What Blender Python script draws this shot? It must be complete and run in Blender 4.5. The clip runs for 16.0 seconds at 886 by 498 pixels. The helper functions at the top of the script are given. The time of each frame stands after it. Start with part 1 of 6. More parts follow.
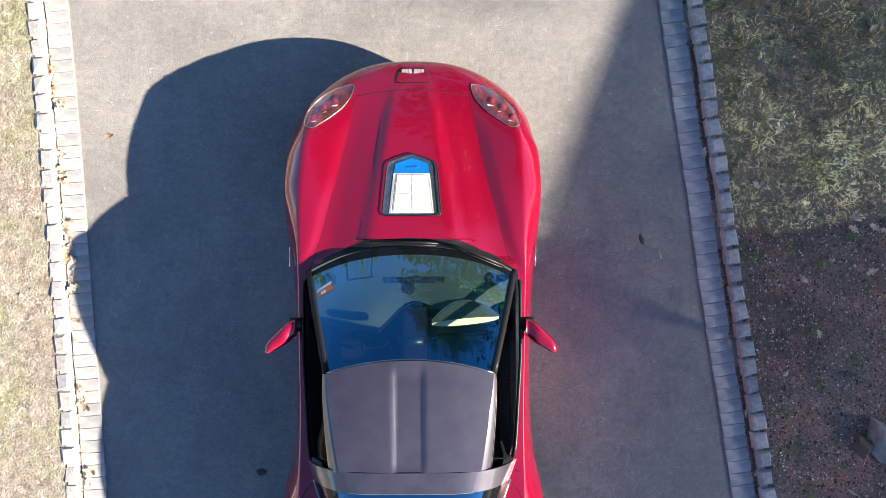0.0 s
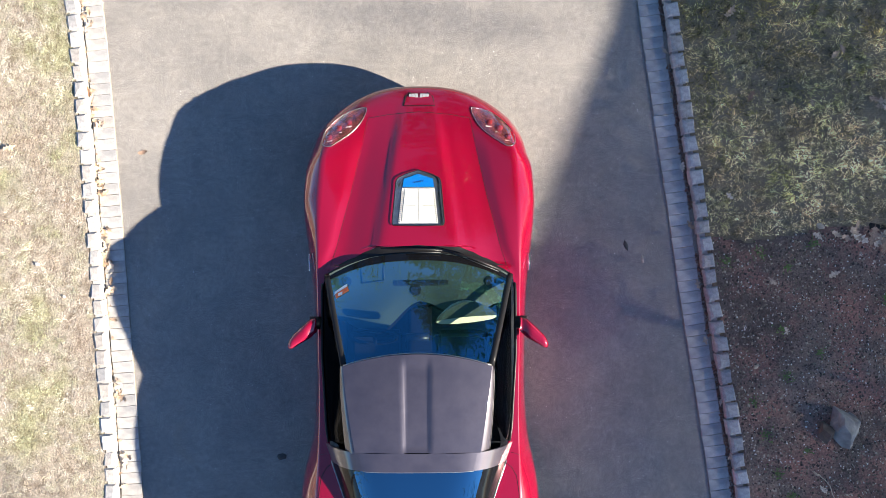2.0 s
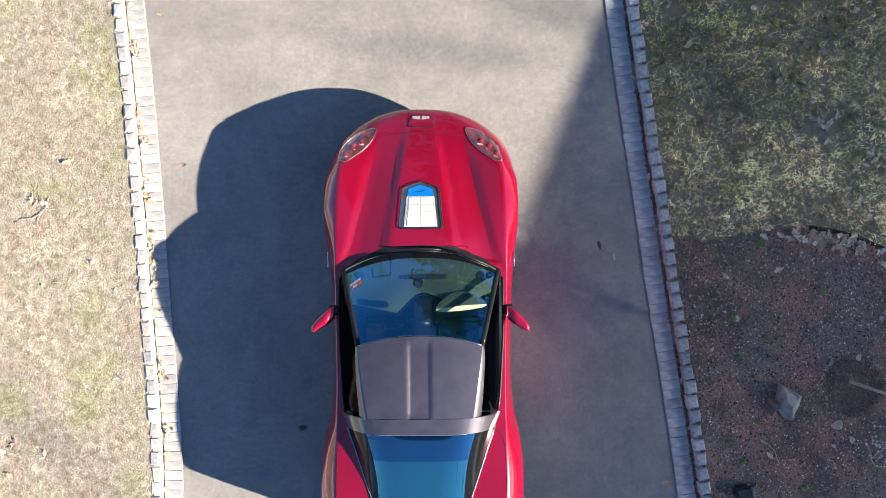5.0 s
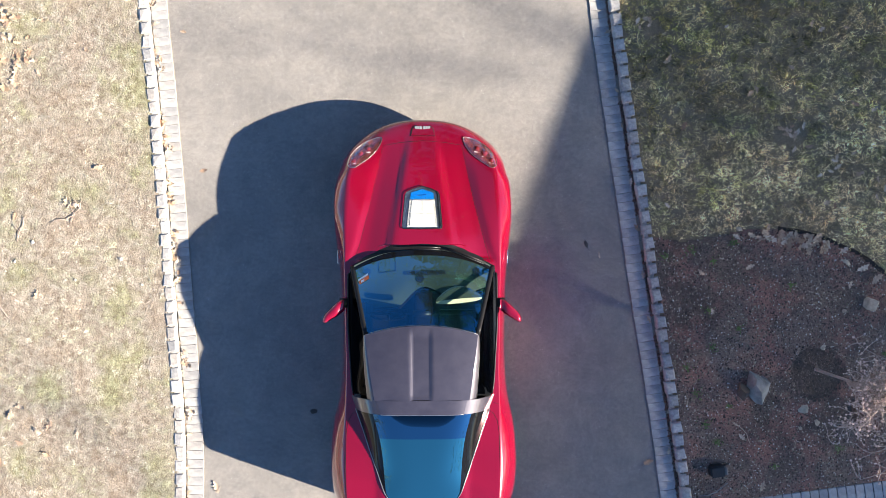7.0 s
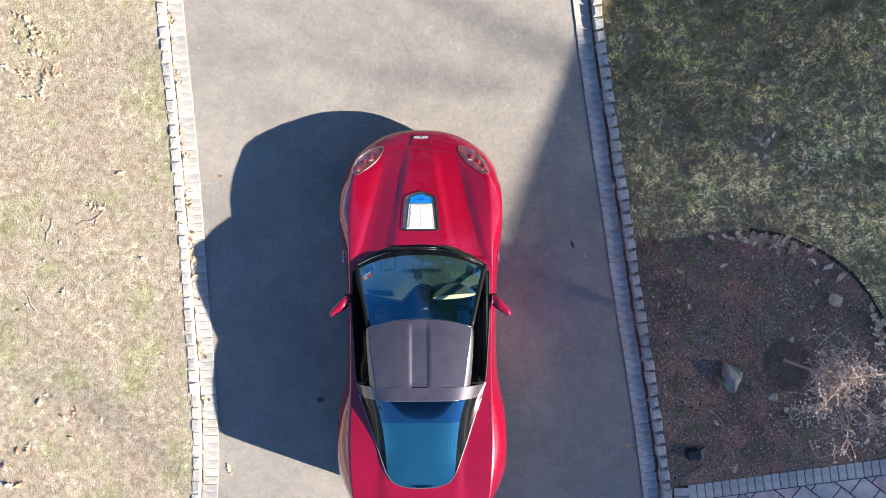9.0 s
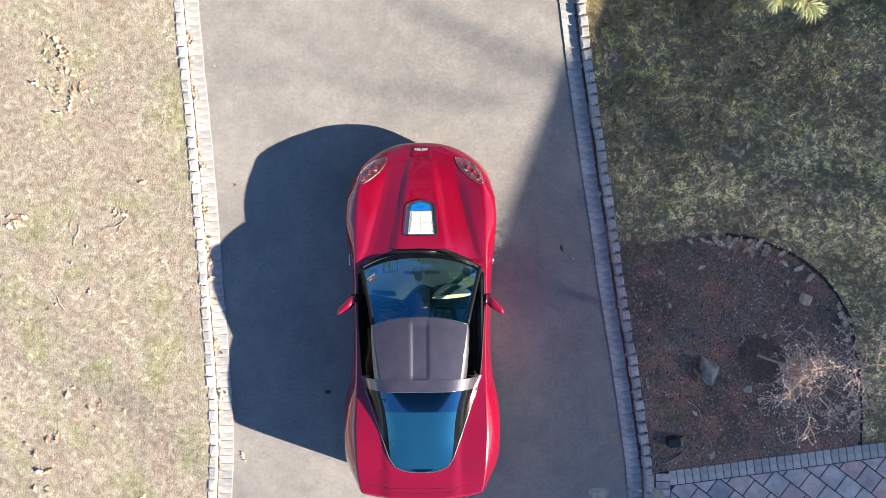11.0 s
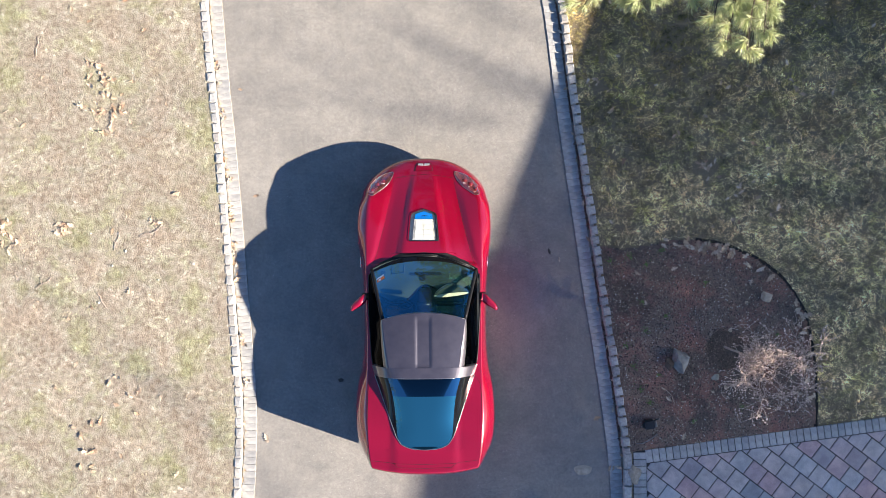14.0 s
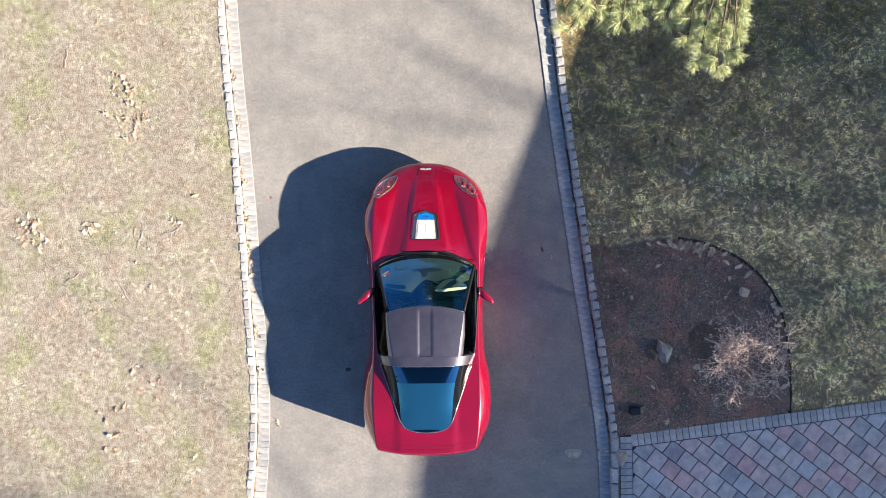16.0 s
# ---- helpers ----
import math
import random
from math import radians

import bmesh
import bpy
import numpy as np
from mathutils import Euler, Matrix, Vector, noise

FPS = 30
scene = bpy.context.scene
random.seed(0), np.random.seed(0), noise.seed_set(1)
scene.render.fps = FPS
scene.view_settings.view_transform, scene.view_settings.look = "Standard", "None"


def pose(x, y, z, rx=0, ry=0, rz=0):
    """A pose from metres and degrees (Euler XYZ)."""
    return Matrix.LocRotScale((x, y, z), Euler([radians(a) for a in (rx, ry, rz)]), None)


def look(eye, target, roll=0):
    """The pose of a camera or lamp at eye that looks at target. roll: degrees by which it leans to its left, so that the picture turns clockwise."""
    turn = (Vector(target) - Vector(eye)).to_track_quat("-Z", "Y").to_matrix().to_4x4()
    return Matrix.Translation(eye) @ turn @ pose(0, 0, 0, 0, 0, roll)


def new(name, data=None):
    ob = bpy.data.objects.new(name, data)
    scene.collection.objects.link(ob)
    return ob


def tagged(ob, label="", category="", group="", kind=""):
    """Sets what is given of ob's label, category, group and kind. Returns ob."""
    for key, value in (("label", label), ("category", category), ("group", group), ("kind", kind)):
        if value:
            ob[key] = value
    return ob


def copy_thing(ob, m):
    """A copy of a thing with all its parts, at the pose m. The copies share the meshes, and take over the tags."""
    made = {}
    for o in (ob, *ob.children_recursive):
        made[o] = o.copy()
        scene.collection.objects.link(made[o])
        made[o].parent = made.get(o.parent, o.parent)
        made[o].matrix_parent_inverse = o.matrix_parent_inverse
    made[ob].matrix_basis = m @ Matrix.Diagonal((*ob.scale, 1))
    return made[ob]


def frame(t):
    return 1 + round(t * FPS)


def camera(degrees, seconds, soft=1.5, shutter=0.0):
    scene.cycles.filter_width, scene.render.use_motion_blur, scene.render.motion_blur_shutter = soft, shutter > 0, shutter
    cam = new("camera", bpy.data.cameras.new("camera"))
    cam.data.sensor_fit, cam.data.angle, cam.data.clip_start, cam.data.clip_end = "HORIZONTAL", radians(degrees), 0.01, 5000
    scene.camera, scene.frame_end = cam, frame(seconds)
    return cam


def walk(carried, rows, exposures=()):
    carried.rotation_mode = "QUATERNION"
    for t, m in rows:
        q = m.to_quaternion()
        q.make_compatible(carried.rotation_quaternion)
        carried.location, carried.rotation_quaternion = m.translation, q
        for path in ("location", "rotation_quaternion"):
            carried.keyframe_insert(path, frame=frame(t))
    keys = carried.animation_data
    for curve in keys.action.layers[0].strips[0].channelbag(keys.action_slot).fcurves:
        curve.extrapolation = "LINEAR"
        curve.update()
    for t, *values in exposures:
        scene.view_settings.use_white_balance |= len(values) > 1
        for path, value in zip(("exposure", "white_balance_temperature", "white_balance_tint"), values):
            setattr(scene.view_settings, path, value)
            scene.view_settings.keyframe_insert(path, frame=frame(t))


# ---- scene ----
import functools

cam = camera(66.0, 16.0, soft=0.75)
# seconds, eye x, y, z, heading; the lens looks straight down while the camera climbs
PATH = [
    (0, 0.183, 0.634, 5.749, -0.44),
    (0.5, 0.174, 0.644, 5.890, -0.50),
    (1, 0.167, 0.649, 6.048, -0.55),
    (1.5, 0.158, 0.663, 6.198, -0.58),
    (2, 0.156, 0.684, 6.345, -0.53),
    (2.5, 0.170, 0.692, 6.499, -0.57),
    (3, 0.175, 0.700, 6.652, -0.65),
    (3.5, 0.174, 0.697, 6.815, -0.63),
    (4, 0.168, 0.688, 6.990, -0.60),
    (6.5, 0.176, 0.667, 7.861, -0.59),
    (7, 0.176, 0.660, 8.015, -0.53),
    (7.5, 0.185, 0.656, 8.174, -0.55),
    (8, 0.194, 0.655, 8.335, -0.52),
    (8.5, 0.201, 0.652, 8.489, -0.50),
    (9, 0.214, 0.660, 8.657, -0.52),
    (11.5, 0.235, 0.707, 9.512, -0.56),
    (12, 0.228, 0.701, 9.698, -0.56),
    (12.5, 0.231, 0.711, 9.884, -0.59),
    (13, 0.225, 0.718, 10.073, -0.61),
    (13.5, 0.229, 0.741, 10.261, -0.62),
    (14, 0.228, 0.759, 10.460, -0.67),
    (14.5, 0.224, 0.761, 10.660, -0.66),
    (15, 0.234, 0.755, 10.854, -0.63),
    (15.5, 0.230, 0.741, 11.051, -0.61),
    (16, 0.222, 0.732, 11.241, -0.60),
]
walk(cam, [(t, pose(x, y, z, 0, 0, turn)) for t, x, y, z, turn in PATH],
     [(0.0, 2.04), (4.0, 1.99), (8.0, 1.95), (12.0, 1.89), (16.0, 1.85)])

# ---------------------------------------------------------------- light
SUN_AZ = radians(-19.6)      # towards the sun, from +x
SUN_EL = radians(25.7)
to_sun = Vector((math.cos(SUN_AZ) * math.cos(SUN_EL), math.sin(SUN_AZ) * math.cos(SUN_EL), math.sin(SUN_EL)))
world = bpy.data.worlds.new("sky")
scene.world = world
world.use_nodes = True
wn = world.node_tree.nodes
sky = wn.new("ShaderNodeTexSky")
sky.sky_type, sky.sun_disc = "NISHITA", False
sky.sun_elevation, sky.sun_rotation = SUN_EL, math.pi / 2 - SUN_AZ
sky.air_density, sky.dust_density, sky.ozone_density = 1.0, 0.1, 7.0
wn["Background"].inputs["Strength"].default_value = 0.062
world.node_tree.links.new(sky.outputs[0], wn["Background"].inputs["Color"])
sun = new("sun", bpy.data.lights.new("sun", "SUN"))
sun.data.energy, sun.data.angle, sun.data.color = 5.0, radians(0.55), (1.0, 0.88, 0.725)
sun.matrix_world = look(to_sun * 60, (0, 0, 0))


# ---------------------------------------------------------------- materials
def material(name, rough=0.6, metal=0.0, **more):
    m = bpy.data.materials.new(name)
    m.use_nodes = True
    b = m.node_tree.nodes["Principled BSDF"]
    b.inputs["Roughness"].default_value, b.inputs["Metallic"].default_value = rough, metal
    for key, value in more.items():
        b.inputs[key.replace("_", " ")].default_value = value
    return m


def node(m, kind, **values):
    n = m.node_tree.nodes.new(kind)
    for key, value in values.items():
        if key in n.inputs:
            n.inputs[key].default_value = value
    return n


def wire(m, a, b):
    m.node_tree.links.new(a, b)


def coords(m):
    return node(m, "ShaderNodeTexCoord").outputs["Object"]


def noisy(m, scale, detail=4.0, rough=0.6):
    n = node(m, "ShaderNodeTexNoise", Scale=scale, Detail=detail, Roughness=rough)
    wire(m, coords(m), n.inputs["Vector"])
    return n.outputs["Fac"]


def ramp(m, fac, stops):
    r = m.node_tree.nodes.new("ShaderNodeValToRGB")
    while len(r.color_ramp.elements) < len(stops):
        r.color_ramp.elements.new(0.5)
    for e, (at, colour) in zip(r.color_ramp.elements, stops):
        e.position, e.color = at, (*colour, 1)
    wire(m, fac, r.inputs["Fac"])
    return r.outputs["Color"]


def mix(m, fac, a, b, how="MIX"):
    n = m.node_tree.nodes.new("ShaderNodeMix")
    n.data_type, n.blend_type = "RGBA", how
    for slot, value in ((0, fac), (6, a), (7, b)):
        if isinstance(value, bpy.types.NodeSocket):
            wire(m, value, n.inputs[slot])
        else:
            n.inputs[slot].default_value = value if slot == 0 else (*value, 1)
    return n.outputs[2]


def paint(m, colour):
    b = m.node_tree.nodes["Principled BSDF"]
    if isinstance(colour, bpy.types.NodeSocket):
        wire(m, colour, b.inputs["Base Color"])
    else:
        b.inputs["Base Color"].default_value = (*colour, 1)
    return m


def bump(m, height, strength=0.3, distance=0.01):
    n = node(m, "ShaderNodeBump", Strength=strength, Distance=distance)
    wire(m, height, n.inputs["Height"])
    b = m.node_tree.nodes["Principled BSDF"]
    old = b.inputs["Normal"].links
    if old:
        wire(m, old[0].from_socket, n.inputs["Normal"])
    wire(m, n.outputs["Normal"], b.inputs["Normal"])
    return m


def plain(name, colour, rough=0.5, metal=0.0, scale=40.0, vary=0.15, relief=0.0, **more):
    m = material(name, rough, metal, **more)
    lo, hi = [c * (1 - vary) for c in colour], [min(1, c * (1 + vary)) for c in colour]
    f = noisy(m, scale)
    paint(m, ramp(m, f, [(0.3, lo), (0.7, hi)]))
    if relief:
        bump(m, f, relief, 0.004)
    return m


def asphalt_material():
    m = material("asphalt", 0.85)
    grain = noisy(m, 110, 3, 0.8)
    chips = node(m, "ShaderNodeTexVoronoi", Scale=48.0)
    wire(m, coords(m), chips.inputs["Vector"])
    base = ramp(m, grain, [(0.33, (0.115, 0.112, 0.111)), (0.5, (0.234, 0.226, 0.220)), (0.67, (0.358, 0.346, 0.336))])
    fleck = ramp(m, chips.outputs["Distance"], [(0.12, (1.0, 1.0, 1.0)), (0.26, (0.0, 0.0, 0.0))])
    rare = node(m, "ShaderNodeSeparateColor")
    wire(m, chips.outputs["Color"], rare.inputs[0])
    pick = ramp(m, rare.outputs[0], [(0.92, (0, 0, 0)), (0.98, (0.45, 0.45, 0.44))])
    base = mix(m, 1.0, base, mix(m, 1.0, fleck, pick, "MULTIPLY"), "ADD")
    blot = ramp(m, noisy(m, 24, 4, 0.7), [(0.35, (0.84, 0.84, 0.84)), (0.65, (1.14, 1.14, 1.14))])
    base = mix(m, 1.0, base, blot, "MULTIPLY")
    stain = ramp(m, noisy(m, 0.9, 5), [(0.3, (0.8, 0.8, 0.8)), (0.7, (1.15, 1.13, 1.1))])
    dust = ramp(m, noisy(m, 5, 6, 0.7), [(0.35, (0.9, 0.9, 0.9)), (0.7, (1.12, 1.1, 1.06))])
    paint(m, mix(m, 1.0, mix(m, 1.0, base, stain, "MULTIPLY"), dust, "MULTIPLY"))
    bump(m, grain, 0.5, 0.006)
    return m


def ground_material(name, a, b, c, scale=6.0):
    m = material(name, 0.95)
    big = ramp(m, noisy(m, 0.8, 5), [(0.35, a), (0.65, b)])
    fine = ramp(m, noisy(m, 60, 4), [(0.35, (0.6, 0.6, 0.6)), (0.7, (1.3, 1.3, 1.3))])
    mid = mix(m, ramp(m, noisy(m, scale, 5), [(0.45, (0, 0, 0)), (0.65, (1, 1, 1))]), big, c)
    paint(m, mix(m, 1.0, mid, fine, "MULTIPLY"))
    bump(m, noisy(m, 45, 5), 0.8, 0.03)
    return m


def lawn_material():
    """Straw thatch west of the drive, bare brown soil east of it."""
    m = material("lawn_floor", 0.95)
    where = node(m, "ShaderNodeSeparateXYZ")
    wire(m, coords(m), where.inputs[0])
    east = ramp(m, where.outputs["X"], [(0.0, (0, 0, 0)), (0.01, (1, 1, 1))])
    soil = ramp(m, noisy(m, 0.8, 5), [(0.35, (0.20, 0.155, 0.098)), (0.65, (0.29, 0.23, 0.15))])
    thatch = ramp(m, noisy(m, 1.3, 5, 0.65), [(0.36, (0.33, 0.275, 0.215)), (0.5, (0.36, 0.32, 0.26)), (0.64, (0.30, 0.29, 0.175))])
    worn = ramp(m, noisy(m, 12, 5, 0.7), [(0.38, (0.60, 0.56, 0.53)), (0.6, (1.08, 1.08, 1.08))])
    base = mix(m, east, mix(m, 1.0, thatch, worn, "MULTIPLY"), soil)
    fine = ramp(m, noisy(m, 60, 4), [(0.35, (0.7, 0.7, 0.7)), (0.7, (1.2, 1.2, 1.2))])
    paint(m, mix(m, 1.0, base, fine, "MULTIPLY"))
    bump(m, noisy(m, 45, 5), 0.7, 0.025)
    return m


def piece_material(name, colours, rough=0.8, blotch=9.0, relief=0.4):
    """Pavers and stones: each piece takes its own tone; grain and blotches vary it."""
    m = material(name, rough)
    r = node(m, "ShaderNodeObjectInfo").outputs["Random"]
    n = len(colours)
    base = ramp(m, r, [(i / max(1, n - 1), c) for i, c in enumerate(colours)])
    g = noisy(m, 120, 3)
    base = mix(m, 1.0, base, ramp(m, g, [(0.3, (0.8, 0.8, 0.8)), (0.7, (1.15, 1.15, 1.15))]), "MULTIPLY")
    base = mix(m, 1.0, base, ramp(m, noisy(m, blotch, 5), [(0.35, (0.75, 0.75, 0.76)), (0.65, (1.1, 1.1, 1.08))]), "MULTIPLY")
    paint(m, base)
    bump(m, g, relief, 0.005)
    return m


def island_material(name, colours, rough=0.8, **more):
    m = material(name, rough, **more)
    r = node(m, "ShaderNodeNewGeometry").outputs["Random Per Island"]
    n = len(colours)
    c = ramp(m, r, [(i / max(1, n - 1), c) for i, c in enumerate(colours)])
    big = ramp(m, noisy(m, 1.3, 4), [(0.3, (0.7, 0.75, 0.7)), (0.7, (1.2, 1.15, 1.15))])
    paint(m, mix(m, 1.0, c, big, "MULTIPLY"))
    return m


def blade_material(name, straw, green, share=0.5, size=1.6, deep=0.6, fine=48, tuft=0.0, drift=None):
    """Grass: straw and green blades, mixed by patches of the lawn and blade by blade."""
    m = material(name, 0.75)
    r = node(m, "ShaderNodeNewGeometry").outputs["Random Per Island"]
    a = ramp(m, r, [(i / (len(straw) - 1), c) for i, c in enumerate(straw)])
    g = ramp(m, r, [(i / (len(green) - 1), c) for i, c in enumerate(green)])
    patch = noisy(m, size, 5, 0.65)
    add = m.node_tree.nodes.new("ShaderNodeMath")
    add.operation = "MULTIPLY_ADD"
    wire(m, r, add.inputs[0])
    add.inputs[1].default_value = 0.22
    wire(m, patch, add.inputs[2])
    if drift:
        # drift: how the sward turns from moss to bleached straw across the plot: metres^-1 in x and y, and an offset
        where = node(m, "ShaderNodeVectorMath")
        where.operation = "DOT_PRODUCT"
        wire(m, coords(m), where.inputs[0])
        where.inputs[1].default_value = (drift[0], drift[1], 0)
        far = node(m, "ShaderNodeMath")
        far.operation, far.use_clamp = "ADD", True
        wire(m, where.outputs["Value"], far.inputs[0])
        far.inputs[1].default_value = drift[2]
        # the tint also brightens the blades, making up for too dark a shade
        pale = ramp(m, far.outputs[0], [(0.0, (1.02, 0.99, 0.86)), (1.0, (1.36, 1.34, 1.36))])
        more = node(m, "ShaderNodeMath")
        more.operation = "MULTIPLY_ADD"
        wire(m, far.outputs[0], more.inputs[0])
        more.inputs[1].default_value = 0.20
        wire(m, add.outputs[0], more.inputs[2])
        add = more
        share += 0.10
    pick = ramp(m, add.outputs[0], [(share + 0.06, (1, 1, 1)), (share + 0.17, (0, 0, 0))])
    tone = ramp(m, noisy(m, fine, 3, 0.7), [(0.36, (1 - deep,) * 3), (0.5, (0.97, 0.97, 0.97)), (0.64, (1 + deep * 0.9,) * 3)])
    broad = ramp(m, noisy(m, 9, 4, 0.7), [(0.38, (1 - tuft,) * 3), (0.62, (1 + tuft,) * 3)])
    big = ramp(m, noisy(m, 1.7, 4, 0.6), [(0.40, (1 - tuft * 0.75,) * 3), (0.62, (1 + tuft * 0.7,) * 3)])
    broad = mix(m, 1.0, broad, big, "MULTIPLY")
    hue = ramp(m, noisy(m, 2.6, 5, 0.7), [(0.36, (1.08, 0.95, 0.91)), (0.5, (1.0, 1.0, 1.0)), (0.64, (0.94, 1.02, 0.76))])
    broad = mix(m, 1.0, broad, hue, "MULTIPLY")
    if drift:
        broad = mix(m, 1.0, broad, pale, "MULTIPLY")
    paint(m, mix(m, 1.0, mix(m, 1.0, mix(m, pick, a, g), tone, "MULTIPLY"), broad, "MULTIPLY"))
    return m


def glass_material(name, tint, ior=1.7, shine_tint=(1.0, 1.0, 1.0), even=None):
    """Thin glass: clear with a tint, glossy by its index, or by even = (face on, gain towards grazing); its reflections
    are coloured.
    """
    m = bpy.data.materials.new(name)
    m.use_nodes = True
    nt = m.node_tree
    nt.nodes.remove(nt.nodes["Principled BSDF"])
    see = nt.nodes.new("ShaderNodeBsdfTransparent")
    see.inputs["Color"].default_value = (*tint, 1)
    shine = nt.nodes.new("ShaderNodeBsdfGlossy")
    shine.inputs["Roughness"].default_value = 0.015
    shine.inputs["Color"].default_value = (*shine_tint, 1)
    fres = nt.nodes.new("ShaderNodeFresnel")
    fres.inputs["IOR"].default_value = ior
    both = nt.nodes.new("ShaderNodeMixShader")
    gloss = fres.outputs[0]
    if even:
        nt.nodes.remove(fres)
        facing = nt.nodes.new("ShaderNodeLayerWeight")
        facing.inputs["Blend"].default_value = 0.5
        scale = nt.nodes.new("ShaderNodeMath")
        scale.operation = "MULTIPLY_ADD"
        nt.links.new(facing.outputs["Facing"], scale.inputs[0])
        scale.inputs[1].default_value, scale.inputs[2].default_value = even[1], even[0]
        gloss = scale.outputs[0]
    nt.links.new(gloss, both.inputs[0])
    nt.links.new(see.outputs[0], both.inputs[1])
    nt.links.new(shine.outputs[0], both.inputs[2])
    nt.links.new(both.outputs[0], nt.nodes["Material Output"].inputs["Surface"])
    return m


M_ASPHALT = asphalt_material()
M_LAWN = lawn_material()
M_SOIL = ground_material("bed_soil", (0.10, 0.076, 0.060), (0.26, 0.185, 0.145), (0.34, 0.17, 0.13), 2.2)
M_MORTAR = plain("mortar", (0.42, 0.40, 0.37), 0.95, scale=60, vary=0.3, relief=0.4)
M_SAND = plain("pale_joint_sand", (0.24, 0.215, 0.185), 0.95, scale=90, vary=0.4)
M_JOINT = plain("joint_sand", (0.045, 0.042, 0.04), 0.95, scale=90, vary=0.4)
M_PAVER = piece_material("grey_paver", [(0.33, 0.33, 0.335), (0.39, 0.388, 0.385), (0.44, 0.435, 0.43), (0.37, 0.355, 0.34)])
M_BLOCK = piece_material("granite_block", [(0.31, 0.31, 0.315), (0.44, 0.435, 0.43), (0.39, 0.365, 0.34), (0.50, 0.49, 0.48)], blotch=22.0, relief=0.8)
M_TILE = piece_material("patio_paver", [(0.53, 0.40, 0.39), (0.48, 0.44, 0.43), (0.46, 0.47, 0.50), (0.54, 0.47, 0.445), (0.32, 0.33, 0.355), (0.55, 0.37, 0.37), (0.50, 0.455, 0.46), (0.45, 0.43, 0.43)], blotch=7.0)
M_PAINT = material("red_paint", 0.22, 0.25, Coat_Weight=1.0, Coat_Roughness=0.015, Coat_IOR=1.62)
M_BLACK = plain("black_trim", (0.012, 0.012, 0.013), 0.34, Specular_IOR_Level=0.22)
M_GLOSS = material("gloss_black", 0.08, 0.0, Specular_IOR_Level=0.3)
paint(M_GLOSS, (0.006, 0.006, 0.007))
M_WELL = plain("blue_grey_plastic", (0.035, 0.045, 0.065), 0.4, scale=30, vary=0.4)
M_RUBBER = plain("tyre_rubber", (0.02, 0.02, 0.02), 0.8)
M_CARBON = material("carbon_roof", 0.42, 0.4, Coat_Weight=1.0, Coat_Roughness=0.10, Coat_IOR=1.8)
# the blue and teal of the reflected sky are put into the gloss colour
M_GLASS = glass_material("windscreen_glass", (0.82, 0.95, 0.88), shine_tint=(0.16, 0.66, 1.0), even=(0.27, 0.42))
M_TINT = glass_material("tinted_glass", (0.015, 0.02, 0.02), 2.7, (0.19, 0.52, 0.48))
M_DARK_REFLECTION = glass_material("dark_reflection_glass", (0.01, 0.012, 0.015), 2.4, (0.13, 0.30, 0.40))
M_DOOR_GLASS = glass_material("clear_side_glass", (0.75, 0.80, 0.76), shine_tint=(0.22, 0.23, 0.25), even=(0.03, 0.25))
M_SIDE = glass_material("side_glass", (0.03, 0.033, 0.03), 1.22, (0.22, 0.23, 0.25))
M_CLEAR = glass_material("clear_lens", (0.90, 0.91, 0.92), 2.4, (0.80, 0.90, 1.0))
M_CHROME = plain("chrome", (0.75, 0.75, 0.76), 0.15, 1.0, scale=30, vary=0.05)
M_BADGE = plain("silver_badge", (0.50, 0.49, 0.49), 0.35, 0.25, scale=60, vary=0.1)
M_LAMP = plain("grey_metal", (0.35, 0.34, 0.35), 0.3, 0.8, scale=18, vary=0.2)
M_HOUSING = plain("headlight_housing", (0.46, 0.16, 0.18), 0.22, 0.8, scale=14, vary=0.7)
M_GLINT = plain("glint_metal", (0.92, 0.92, 0.92), 0.38, 0.5, scale=30, vary=0.05)
M_PROJECTOR = plain("projector_glass", (0.26, 0.03, 0.04), 0.12, 0.4, scale=30, vary=0.4)
M_BLUE = plain("blue_cover", (0.0, 0.17, 0.55), 0.35, scale=60, vary=0.08)
M_COVER = plain("pale_cover", (0.60, 0.60, 0.585), 0.45, scale=40, vary=0.06)
M_DASH = plain("dash_vinyl", (0.038, 0.060, 0.054), 0.65, scale=220, vary=0.15, relief=0.2)
M_CREAM = plain("cream_vinyl", (0.86, 0.81, 0.62), 0.6, scale=120, vary=0.08)
M_SEAT = plain("black_leather", (0.0035, 0.0035, 0.004), 0.7, scale=90, vary=0.3, relief=0.2)
M_SEAT.node_tree.nodes["Principled BSDF"].inputs["Specular IOR Level"].default_value = 0.06
M_SEAM = plain("panel_gap", (0.006, 0.002, 0.003), 0.95)
M_ORANGE = plain("orange_sticker", (0.75, 0.16, 0.05), 0.6)
M_WHITE = plain("white_sticker", (0.8, 0.8, 0.78), 0.6)
M_TAIL = material("red_tail_lens", 0.12, 0.0, Coat_Weight=1.0)
paint(M_TAIL, (0.25, 0.003, 0.004))
M_STONE = plain("grey_stone", (0.26, 0.245, 0.225), 0.9, scale=9, vary=0.4, relief=0.8)
M_TWIG = plain("grey_twig", (0.43, 0.335, 0.285), 0.85, scale=50, vary=0.35)
M_BARK = plain("pine_bark", (0.10, 0.075, 0.055), 0.95, scale=14, vary=0.5, relief=0.9)
M_PLASTIC = plain("black_plastic", (0.015, 0.015, 0.016), 0.45)
M_PATCH = plain("pale_cement", (0.40, 0.345, 0.275), 0.95, scale=14, vary=0.3)
paint(M_PAINT, (0.255, 0.0005, 0.022))
